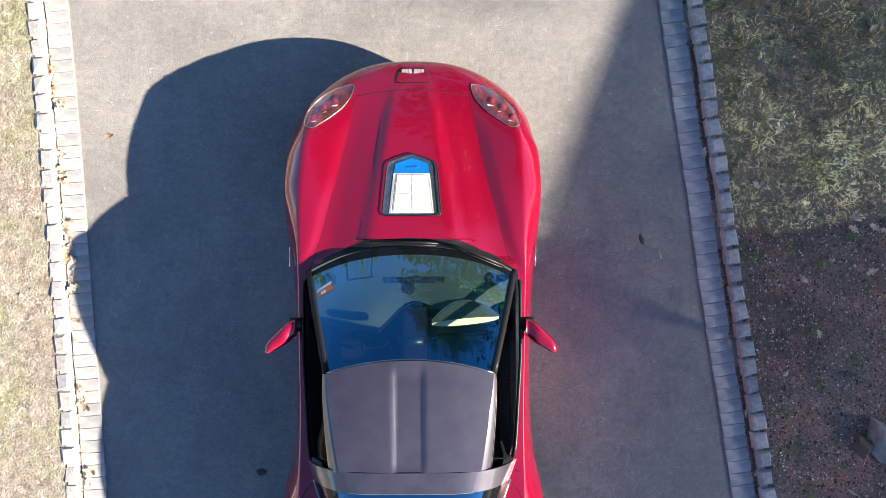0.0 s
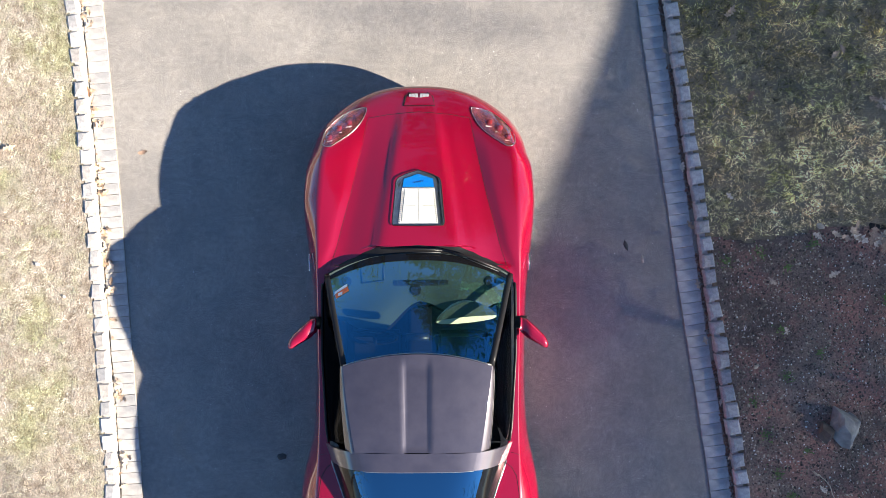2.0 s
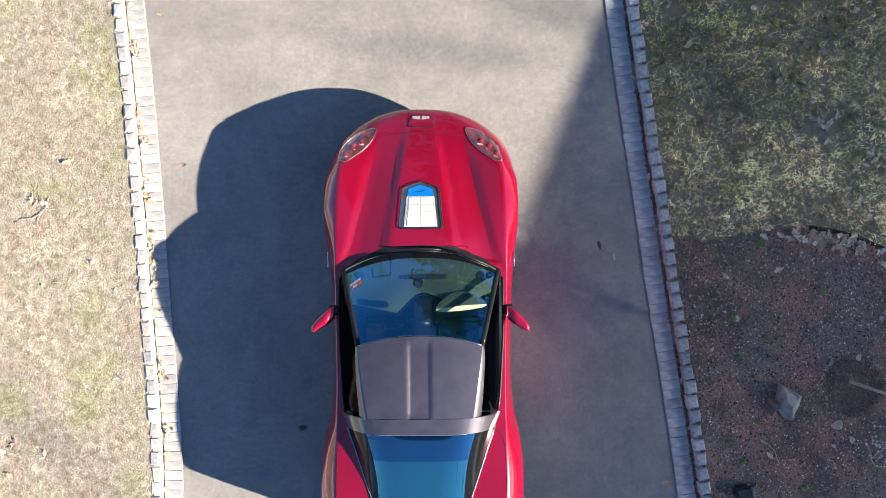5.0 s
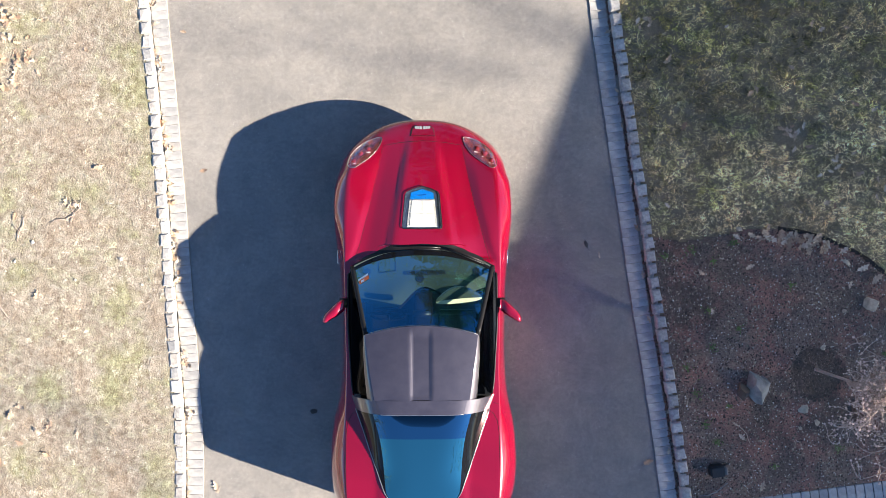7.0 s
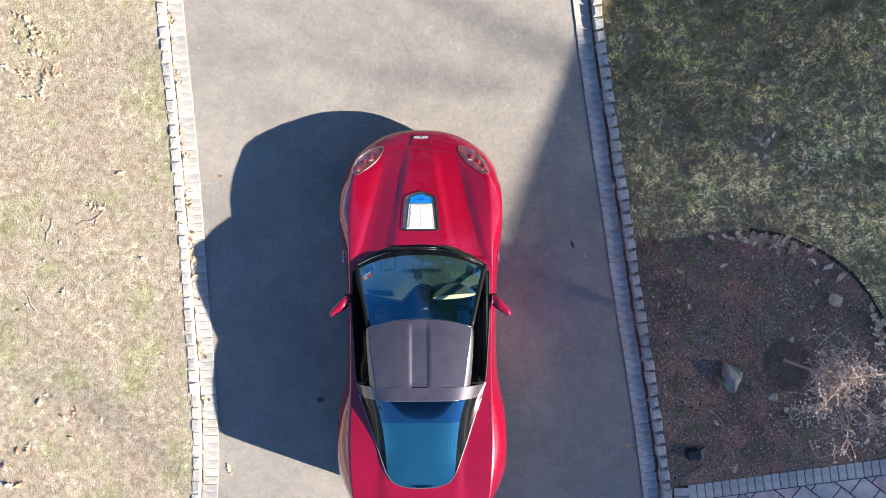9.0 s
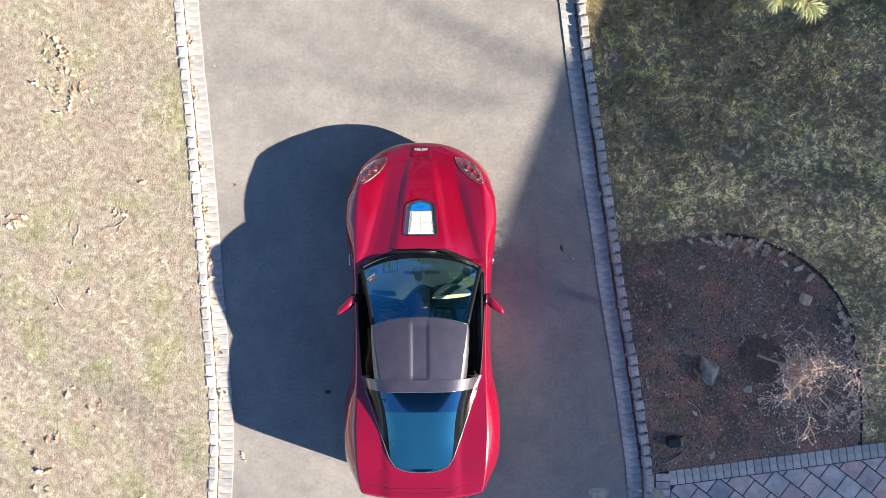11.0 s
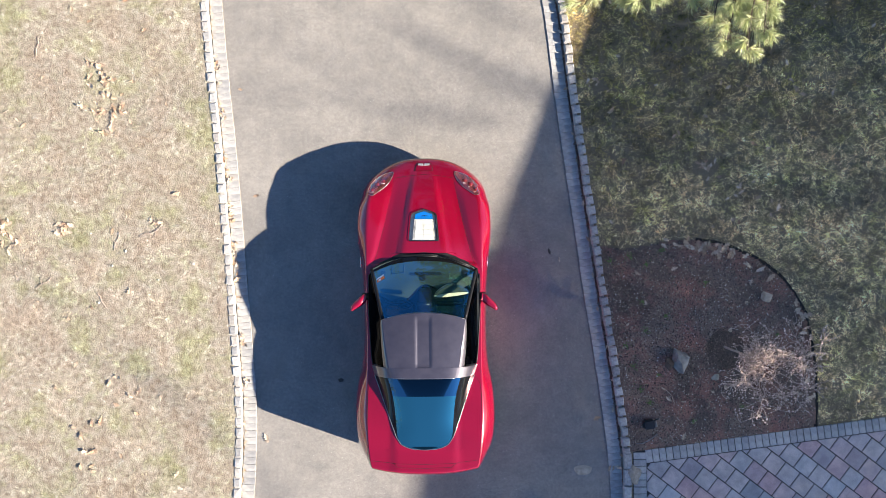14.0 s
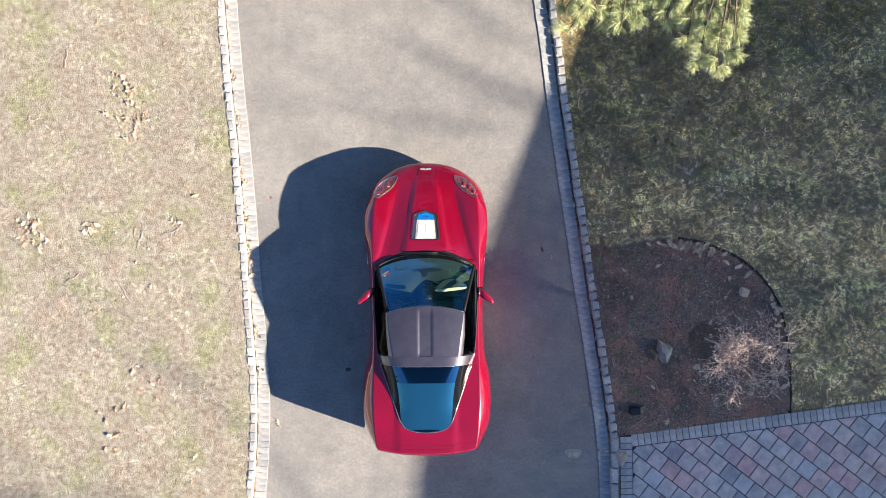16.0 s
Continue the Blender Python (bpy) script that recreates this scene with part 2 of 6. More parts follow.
paint(M_CARBON, ramp(M_CARBON, noisy(M_CARBON, 7, 4), [(0.3, (0.042, 0.037, 0.053)), (0.7, (0.060, 0.053, 0.070))]))


# ---------------------------------------------------------------- mesh helpers
def mesh_of(name, bm, mat, smooth=False):
    me = bpy.data.meshes.new(name)
    bm.to_mesh(me)
    bm.free()
    me.materials.append(mat)
    if smooth:
        me.shade_smooth()
        me.set_sharp_from_angle(angle=radians(32))
    return me


def raw_mesh(name, verts, faces, mat, smooth=False):
    me = bpy.data.meshes.new(name)
    me.from_pydata([tuple(v) for v in verts], [], faces)
    me.materials.append(mat)
    if smooth:
        me.shade_smooth()
    return me


def part(name, bm, mat, parent, label="", smooth=False):
    me = bm if isinstance(bm, bpy.types.Mesh) else mesh_of(name, bm, mat, smooth)
    ob = new(name, me)
    ob.parent = parent
    if label:
        ob["label"] = label
    return ob


def thing(name, label, category, at=(0, 0, 0), rz=0.0, group="", kind=""):
    ob = new(name)
    ob.empty_display_size = 0.1
    ob.matrix_basis = pose(*at, 0, 0, rz)
    return tagged(ob, label, category, group, kind)


def curve_at(table):
    ys = np.array([r[0] for r in table])[::-1]
    xs = np.array([r[1] for r in table])[::-1]

    def at(y):
        if y > ys[-1]:
            return float(xs[-1] + (y - ys[-1]) * (xs[-1] - xs[-3]) / (ys[-1] - ys[-3]))
        if y < ys[0]:
            return float(xs[0] + (y - ys[0]) * (xs[2] - xs[0]) / (ys[2] - ys[0]) * 0.5)
        return float(sum(np.interp(y + d, ys, xs) for d in (-0.3, -0.15, 0, 0.15, 0.3)) / 5)
    return at


# edges of the asphalt, as x over y
left_edge = curve_at([(4.874, -3.133), (3.569, -3.035), (2.404, -2.926), (1.239, -2.836), (0.027, -2.755), (-1.091, -2.674), (-1.65, -2.648), (-2.209, -2.658), (-2.86, -2.69), (-3.344, -2.744)])
right_edge = curve_at([(4.822, 1.746), (4.123, 1.85), (3.564, 1.91), (2.958, 1.978), (2.398, 2.056), (1.745, 2.142), (1.092, 2.238), (0.626, 2.298), (-0.027, 2.384), (-0.586, 2.476), (-1.146, 2.554), (-1.705, 2.632), (-2.311, 2.705), (-2.824, 2.748), (-3.401, 2.760)])
LAWN_Z, KERB_Z, PATIO_Z = 0.07, 0.10, 0.09
STRIP, STONE = 0.197, 0.112

# ---------------------------------------------------------------- ground, driveway
def build_ground():
    ys = [-400, -60, -20] + [y * 0.25 for y in range(-24, 37)] + [20, 60, 400]
    verts, faces = [], []
    for y in ys:
        yc = max(-30.0, min(30.0, y))
        l, r = left_edge(yc) - STRIP - 0.09, right_edge(yc) + STRIP + 0.10
        for x, z in ((-400, LAWN_Z), (l - 6, LAWN_Z), (l, LAWN_Z), (l + 0.01, -0.06), (r - 0.01, -0.06), (r, LAWN_Z), (r + 6, LAWN_Z), (400, LAWN_Z)):
            verts.append((x, y, z))
    n = 8
    for i in range(len(ys) - 1):
        for j in range(n - 1):
            a = i * n + j
            faces.append((a, a + 1, a + n + 1, a + n))
    ob = new("ground", raw_mesh("ground", verts, faces, M_LAWN))
    tagged(ob, "dormant straw-coloured winter lawn over brown soil", "ground", kind="structure")
    verts, faces = [], []
    for y in ys:
        yc = max(-30.0, min(30.0, y))
        l, r = left_edge(yc), right_edge(yc)
        for k in range(9):
            t = k / 8
            verts.append((l + (r - l) * t, y, 0.0))
    for i in range(len(ys) - 1):
        for j in range(8):
            a = i * 9 + j
            faces.append((a, a + 1, a + 10, a + 9))
    ob = new("road", raw_mesh("road", verts, faces, M_ASPHALT))
    tagged(ob, "grey asphalt driveway with pale stone flecks", "driveway", kind="structure")


build_ground()


def rounded_block(name, sx, sy, sz, mat, bev=0.008, wobble=0.0, rng=None):
    """A block with bevelled top edges, its top centre at the origin."""
    bm = bmesh.new()
    bmesh.ops.create_cube(bm, size=1.0, matrix=Matrix.Translation((0, 0, -sz / 2)) @ Matrix.Diagonal((sx, sy, sz, 1)))
    top = [e for e in bm.edges if all(v.co.z > -1e-4 for v in e.verts)]
    bmesh.ops.bevel(bm, geom=top, offset=bev, segments=1, affect="EDGES")
    if wobble:
        for v in bm.verts:
            v.co += Vector([rng.uniform(-wobble, wobble) for _ in range(3)]) * (1 if v.co.z > -0.05 else 0.3)
    return mesh_of(name, bm, mat)


# ---------------------------------------------------------------- the sports car
# yc, bow, hood edge x, crest x, half width, z centre, z crest, z widest, z bottom
STATIONS = [
    (2.150, 0.34, 0.44, 0.7, 0.76, 0.2, 0.2, 0.19, 0.18),
    (2.215, 0.34, 0.45, 0.73, 0.79, 0.33, 0.33, 0.31, 0.18),
    (2.240, 0.34, 0.46, 0.75, 0.82, 0.45, 0.46, 0.41, 0.18),
    (2.210, 0.33, 0.47, 0.76, 0.85, 0.52, 0.54, 0.47, 0.18),
    (2.120, 0.3, 0.42, 0.77, 0.88, 0.57, 0.625, 0.53, 0.18),
    (1.950, 0.24, 0.43, 0.78, 0.91, 0.63, 0.70, 0.58, 0.17),
    (1.750, 0.16, 0.465, 0.79, 0.936, 0.69, 0.755, 0.64, 0.16),
    (1.500, 0.09, 0.515, 0.8, 0.947, 0.745, 0.785, 0.685, 0.15),
    (1.300, 0.05, 0.555, 0.81, 0.950, 0.79, 0.808, 0.708, 0.15),
    (1.050, 0, 0.615, 0.82, 0.943, 0.838, 0.824, 0.685, 0.15),
    (0.850, 0, 0.665, 0.82, 0.928, 0.868, 0.83, 0.64, 0.15),
    (0.600, 0, 0.765, 0.82, 0.905, 0.872, 0.822, 0.6, 0.15),
    (0.300, 0, 0.75, 0.815, 0.89, 0.88, 0.822, 0.58, 0.15),
    (0.000, 0, 0.76, 0.81, 0.885, 0.89, 0.832, 0.56, 0.15),
    (-0.400, 0, 0.75, 0.8, 0.885, 0.9, 0.852, 0.56, 0.15),
    (-0.750, 0, 0.74, 0.8, 0.91, 0.925, 0.885, 0.58, 0.15),
    (-1.050, 0, 0.73, 0.8, 0.962, 0.955, 0.935, 0.70, 0.15),
    (-1.400, 0, 0.72, 0.8, 0.983, 0.97, 0.968, 0.75, 0.15),
    (-1.700, 0, 0.72, 0.79, 0.974, 0.975, 0.975, 0.71, 0.14),
    (-1.950, -0.03, 0.71, 0.775, 0.940, 0.972, 0.965, 0.62, 0.13),
    (-2.120, -0.07, 0.7, 0.755, 0.875, 0.968, 0.955, 0.62, 0.13),
    (-2.205, -0.09, 0.69, 0.74, 0.835, 0.965, 0.945, 0.62, 0.13),
    (-2.240, -0.1, 0.68, 0.73, 0.815, 0.9, 0.88, 0.58, 0.13),
    (-2.225, -0.1, 0.68, 0.73, 0.81, 0.7, 0.69, 0.5, 0.13),
    (-2.160, -0.1, 0.67, 0.72, 0.8, 0.45, 0.45, 0.36, 0.13),
    (-2.060, -0.1, 0.66, 0.7, 0.78, 0.14, 0.14, 0.135, 0.13),
]
AXLES, ARCH = (1.315, -1.37), 0.365
OPEN_Y = [-1.8735, -1.872, -1.86, -1.838, -1.80, -1.70, -1.41, -1.045, -0.85, -0.60, 0.00, 0.50, 0.60, 0.66, 0.74, 0.81, 0.85, 0.865]
OPEN_X = [0.0, 0.11, 0.175, 0.245, 0.318, 0.382, 0.486, 0.61, 0.685, 0.735, 0.775, 0.775, 0.765, 0.70, 0.57, 0.44, 0.33, 0.0]


def spline_rows(rows, steps):
    rows = np.array(rows)
    ext = np.vstack([2 * rows[0] - rows[1], rows, 2 * rows[-1] - rows[-2]])
    out = []
    for i in range(1, len(ext) - 2):
        for k in range(steps):
            t = k / steps
            a, b, c, d = ext[i - 1:i + 3]
            out.append(0.5 * (2 * b + (c - a) * t + (2 * a - 5 * b + 4 * c - d) * t * t + (3 * b - a - 3 * c + d) * t ** 3))
    out.append(rows[-1])
    return np.array(out)


def smooth01(t):
    t = min(1.0, max(0.0, t))
    return t * t * (3 - 2 * t)


HOOD_COLS, FENDER_COLS, SIDE_ROWS = 14, 8, 14
SECTIONS = spline_rows(STATIONS, 5)
# extra sections where the opening of the cabin closes
for y_more in (0.868, 0.862, 0.856, 0.85, 0.83, 0.81, 0.78, 0.74, 0.70, 0.66, 0.63, -1.68, -1.74, -1.78, -1.80, -1.82, -1.84, -1.85, -1.86, -1.868, -1.872, -1.8736):
    main = [i for i in range(len(SECTIONS) - 1) if SECTIONS[i][5] > 0.8 and SECTIONS[i][0] >= y_more > SECTIONS[i + 1][0]]
    if main:
        i = main[0]
        t = (SECTIONS[i][0] - y_more) / (SECTIONS[i][0] - SECTIONS[i + 1][0])
        if 0.02 < t < 0.98:
            SECTIONS = np.insert(SECTIONS, i + 1, SECTIONS[i] * (1 - t) + SECTIONS[i + 1] * t, axis=0)


def top_height(row, x):
    """Height of the bodywork's top at x of a section."""
    yc, bow, xh, xf, wm, zc, zf, zm, zb = row
    t = min(1.0, x / xf)
    z = zc + (zf - zc) * t ** 2.2
    if 0.7 < yc < 2.2:
        dome = 0.13 + (2.1 - yc) * 0.16
        fade = smooth01((2.18 - yc) / 0.5)
        z += 0.026 * fade * (1 - smooth01((x - dome + 0.02) / 0.07))
        z -= 0.016 * fade * math.sin(math.pi * smooth01((x - dome) / (xf - dome))) if x > dome else 0
    if 0.45 < yc < 2.1:
        # valley along the hood's edge, inside the crest of the fender
        z -= 0.020 * smooth01((2.1 - yc) / 0.5) * smooth01((yc - 0.45) / 0.4) * math.exp(-((x - xh) / (0.17 if x < xh else 0.05)) ** 2)
    if yc < -1.0:
        z += 0.018 * smooth01((-1.0 - yc) / 0.5) * (1 - smooth01((x - 0.40) / 0.10)) * (0.3 if yc < -2.21 else 1)
    return z


def section_points(row):
    yc, bow, xh, xf, wm, zc, zf, zm, zb = row
    xin = float(np.interp(yc, OPEN_Y, OPEN_X)) if zc > 0.8 else 0.0
    xh = max(xh, xin + 0.002)
    xs = [xin + (xh - xin) * j / HOOD_COLS for j in range(HOOD_COLS)] + [xh + (xf - xh) * j / FENDER_COLS for j in range(FENDER_COLS + 1)]
    pts = [(x, top_height(row, x)) for x in xs]
    zt = top_height(row, xf)
    arch = 0.0
    for ax in AXLES:
        if abs(yc - ax) < ARCH and zc > 0.6:
            arch = max(arch, 0.335 + math.sqrt(ARCH ** 2 - (yc - ax) ** 2))
    bottom = max(zb, arch)
    for k in range(1, SIDE_ROWS + 1):
        t = k / SIDE_ROWS
        if t <= 0.5:
            a = t / 0.5 * math.pi / 2
            k1, w1 = t / 0.5, 0.65
            x = xf + (wm - xf) * (w1 * k1 + (1 - w1) * math.sin(a))
            z = zm + (zt - zm) * (w1 * (1 - k1) + (1 - w1) * math.cos(a))
        else:
            u = (t - 0.5) / 0.5
            zz = zm + (bottom - zm) * u if bottom < zm else bottom - 0.0005 * k
            x, z = wm - 0.035 * u * u, zz
            if yc < -1.0 or yc > 1.0:
                x = wm - 0.02 * u * u
        if arch and z < arch:
            x, z = min(x, pts[-1][0] + 0.002), arch
        pts.append((x, z))
    return [(x, yc - bow * (x / 0.82) ** 2.5, z) for x, z in pts]


GRID = [section_points(r) for r in SECTIONS]


def body_point(x, y, lift=0.0):
    """A point on the top of the bodywork."""
    order = sorted(((abs((r[0] - r[1] * (abs(x) / 0.82) ** 2.5) - y), i) for i, r in enumerate(SECTIONS) if r[5] >= 0.44 and r[0] > -2.21))[:2]
    (d0, i0), (d1, i1) = order
    z0, z1 = top_edge(SECTIONS[i0], abs(x)), top_edge(SECTIONS[i1], abs(x))
    z = (z0 * d1 + z1 * d0) / max(1e-6, d0 + d1)
    return Vector((x, y, z + lift))


def top_edge(row, x):
    xf, wm, zm = row[3], row[4], row[7]
    if x <= xf:
        return top_height(row, x)
    s = min(1.0, (x - xf) / (wm - xf))
    return zm + (top_height(row, xf) - zm) * (0.65 * (1 - s) + 0.35 * math.sqrt(max(0.0, 1 - s * s)))


def panel(name, rows, cols, parent, sides=(1, -1), label="", mat=None):
    """A patch of the bodywork between two sections and two columns, mirrored if asked."""
    obs = []
    for group in ([sides] if len(sides) == 1 else [sides]):
        verts, faces = [], []
        for s in group:
            base = len(verts)
            n = cols[1] - cols[0] + 1
            for i in range(rows[0], rows[1] + 1):
                for j in range(cols[0], cols[1] + 1):
                    x, y, z = GRID[i][j]
                    verts.append((s * x, y, z))
            for i in range(rows[1] - rows[0]):
                for j in range(n - 1):
                    a = base + i * n + j
                    q = (a, a + 1, a + n + 1, a + n)
                    faces.append(q if s < 0 else q[::-1])
        bm = bmesh.new()
        vs = [bm.verts.new(v) for v in verts]
        for f in faces:
            bm.faces.new([vs[k] for k in f])
        bmesh.ops.remove_doubles(bm, verts=bm.verts, dist=0.0004)
        obs.append(part(name, bm, mat or M_PAINT, parent, label, smooth=True))
        obs[-1].data.set_sharp_from_angle(angle=radians(80))
    return obs[0]


def row_near(y):
    idx = [i for i, r in enumerate(SECTIONS) if r[5] >= 0.5 and -2.21 < r[0]]
    return min(idx, key=lambda i: abs(SECTIONS[i][0] - y))


def tube(name, pts, radius, mat, parent, label="", closed=False, sides=6, flat=1.0):
    verts, faces = [], []
    pts = [Vector(p) for p in pts]
    n = len(pts)
    for i, p in enumerate(pts):
        d = (pts[min(n - 1, i + 1)] - pts[max(0, i - 1)]).normalized() if not closed else (pts[(i + 1) % n] - pts[i - 1]).normalized()
        side = d.cross(Vector((0, 0, 1)))
        side = side.normalized() if side.length > 1e-4 else Vector((1, 0, 0))
        up = side.cross(d).normalized()
        for k in range(sides):
            a = 2 * math.pi * k / sides
            verts.append(p + side * math.cos(a) * radius + up * math.sin(a) * radius * flat)
    for i in range(n if closed else n - 1):
        j = (i + 1) % n
        for k in range(sides):
            m = (k + 1) % sides
            faces.append((i * sides + k, i * sides + m, j * sides + m, j * sides + k))
    if not closed:
        faces += [tuple(range(sides))[::-1], tuple((n - 1) * sides + k for k in range(sides))]
    return part(name, raw_mesh(name, verts, faces, mat, True), None, parent, label)


def surface(name, fn, nu, nv, mat, parent, label="", thick=0.0, sub=None):
    """A smooth patch fn(u, v), u and v from 0 to 1, with a rim of the given thickness below it."""
    verts = [fn(i / nu, j / nv) for j in range(nv + 1) for i in range(nu + 1)]
    faces = [(j * (nu + 1) + i, j * (nu + 1) + i + 1, (j + 1) * (nu + 1) + i + 1, (j + 1) * (nu + 1) + i) for j in range(nv) for i in range(nu)]
    me = raw_mesh(name, verts, faces, mat, True)
    ob = part(name, me, None, parent, label)
    if thick:
        mod = ob.modifiers.new("thickness", "SOLIDIFY")
        mod.thickness, mod.offset, mod.use_rim = thick, -1, False
    return ob


def mixv(a, b, t):
    return Vector(a) * (1 - t) + Vector(b) * t


def ws_base(u):
    return Vector((0.735 * u, 0.80 - 0.165 * abs(u) ** 2.4, 0.896 - 0.04 * u * u))


def ws_top(u):
    return Vector((0.560 * u, 0.045 - 0.095 * u * u, 1.200 - 0.035 * u * u))


def roof_edge(v):
    """Side edge of the roof from the windscreen header back to the hoop, x and z."""
    return 0.560 - 0.088 * v ** 1.15


def roof_z(v):
    return 1.200 + 0.034 * math.sin(math.pi * min(1, v * 0.85 + 0.08)) - 0.004 * v + 0.008


def roof_point(u, v):
    s = 2 * u - 1
    y = (0.045 - 0.095 * s * s) * (1 - v) + (-0.70) * v
    x = roof_edge(v) * s
    z = roof_z(v) - 0.035 * abs(s) ** 2.2
    z -= 0.014 * (1 - smooth01((abs(x + 0.005) - 0.085) / 0.03)) * smooth01((v - 0.02) / 0.12) * smooth01((1.0 - v) / 0.05)
    return Vector((x, y, z))


def hatch_half(y):
    return float(np.interp(y, OPEN_Y, OPEN_X)) + 0.012


@functools.lru_cache(maxsize=None)
def deck_height(y):
    """Height of the bodywork at the rim of the hatch."""
    return body_point(hatch_half(y) + 0.002, max(y, -1.88)).z


def hatch_point(u, v):
    s = 2 * u - 1
    flare = 4.5 - 1.2 * smooth01(v / 0.5)
    y = -0.845 - 1.034 * (1 - (1 - v) ** 1.6)
    half = hatch_half(y)
    zt = 1.196 - 0.205 * ((-0.845 - y) / 1.026) ** 1.12
    zb = deck_height(y) + 0.003
    lift = (1 - abs(s) ** flare)
    return Vector((half * s, y, zb + max(0.006, zt - zb) * lift))


def hoop_point(u, v):
    s = 2 * u - 1
    y = -0.70 - 0.145 * v
    half = 0.735 - 0.055 * v
    zt = 1.218 - 0.018 * v
    zb = 0.90 + 0.02 * v
    return Vector((half * s, y, zb + (zt - zb) * (1 - abs(s) ** 4.5)))


def patch_on_body(name, outline, lift, mat, parent, label="", thick=0.0, inset=1.0, cells=0.02, dome=0.0):
    """A patch laid on the bodywork: a convex outline in plan, lifted, domed towards its middle."""
    c = sum((Vector(p) for p in outline), Vector((0, 0))) / len(outline)
    verts, faces = [], []
    rings = 5
    m = len(outline)
    for k in range(rings + 1):
        f = k / rings
        for p in outline:
            q = c + (Vector(p) - c) * inset * f
            verts.append(body_point(q.x, q.y, lift + dome * (1 - f * f)))
    for k in range(rings):
        for i in range(m):
            j = (i + 1) % m
            faces.append((k * m + i, k * m + j, (k + 1) * m + j, (k + 1) * m + i) if k else (0 + i, m + i, m + j))
    if thick:
        base = len(verts)
        for i in range(m):
            verts.append(verts[rings * m + i] - Vector((0, 0, thick)))
        for i in range(m):
            j = (i + 1) % m
            faces.append((rings * m + i, rings * m + j, base + j, base + i))
    bm = bmesh.new()
    vs = [bm.verts.new(v) for v in verts]
    for f in faces:
        try:
            bm.faces.new([vs[k] for k in f])
        except ValueError:
            pass
    bmesh.ops.remove_doubles(bm, verts=bm.verts, dist=0.0002)
    bmesh.ops.recalc_face_normals(bm, faces=bm.faces)
    return part(name, bm, mat, parent, label, smooth=True)


def fine_outline(points, steps=4):
    """A closed smooth outline through the given corners."""
    n, out = len(points), []
    for i in range(n):
        a, b, c, d = (Vector(points[(i + k) % n]) for k in (-1, 0, 1, 2))
        for k in range(steps):
            t = k / steps
            out.append(0.5 * (2 * b + (c - a) * t + (2 * a - 5 * b + 4 * c - d) * t * t + (3 * b - a - 3 * c + d) * t ** 3))
    return out


def seam(pts, parent, radius=0.0017, mat=None, name="panel_gap", lift=0.0005):
    dense = []
    for (x0, y0), (x1, y1) in zip(pts, pts[1:]):
        k = max(2, int(math.hypot(x1 - x0, y1 - y0) / 0.03))
        dense += [(x0 + (x1 - x0) * i / k, y0 + (y1 - y0) * i / k) for i in range(k)]
    dense.append(pts[-1])
    return tube(name, [body_point(x, y, lift) for x, y in dense], radius, mat or M_SEAM, parent, sides=5, flat=0.5)


def build_mirror(car, s):
    """A swept-back door mirror on a short stalk."""
    verts, faces = [], []
    n, m = 13, 16
    for i in range(n):
        t = i / (n - 1)
        cx, cy = 0.805 + 0.222 * t, 0.238 - 0.160 * t ** 1.15
        close = math.sqrt(max(0.02, 1 - max(0.0, (t - 0.82) / 0.18) ** 2))
        half = (0.082 - 0.038 * t ** 1.4) * close * (0.72 + 0.28 * smooth01(t / 0.25))
        high = (0.066 - 0.02 * t ** 2) * close * (0.55 + 0.45 * smooth01(t / 0.4))
        for k in range(m):
            a = 2 * math.pi * k / m
            c, d = math.cos(a), math.sin(a)
            verts.append((s * cx, cy + half * math.copysign(abs(c) ** 0.75, c), 0.955 + 0.015 * t + high * math.copysign(abs(d) ** 0.8, d)))
    for i in range(n - 1):
        for k in range(m):
            q = (i * m + k, i * m + (k + 1) % m, (i + 1) * m + (k + 1) % m, (i + 1) * m + k)
            faces.append(q if s > 0 else q[::-1])
    faces += [tuple(range(m)), tuple((n - 1) * m + k for k in range(m))]
    shell = part("mirror", raw_mesh("mirror", verts, faces, M_PAINT, True), None, car, "red door mirror on a black stalk")
    tube("stalk", [(s * 0.775, 0.25, 0.915), (s * 0.82, 0.255, 0.925), (s * 0.86, 0.255, 0.94)], 0.05, M_BLACK, shell, sides=10, flat=0.5)
    bm = bmesh.new()
    bmesh.ops.create_grid(bm, x_segments=2, y_segments=2, size=0.5, matrix=pose(s * 0.92, 0.075, 0.955, 90, 0, s * -32) @ Matrix.Diagonal((0.14, 0.075, 1, 1)))
    part("mirror_glass", bm, M_CHROME, shell)


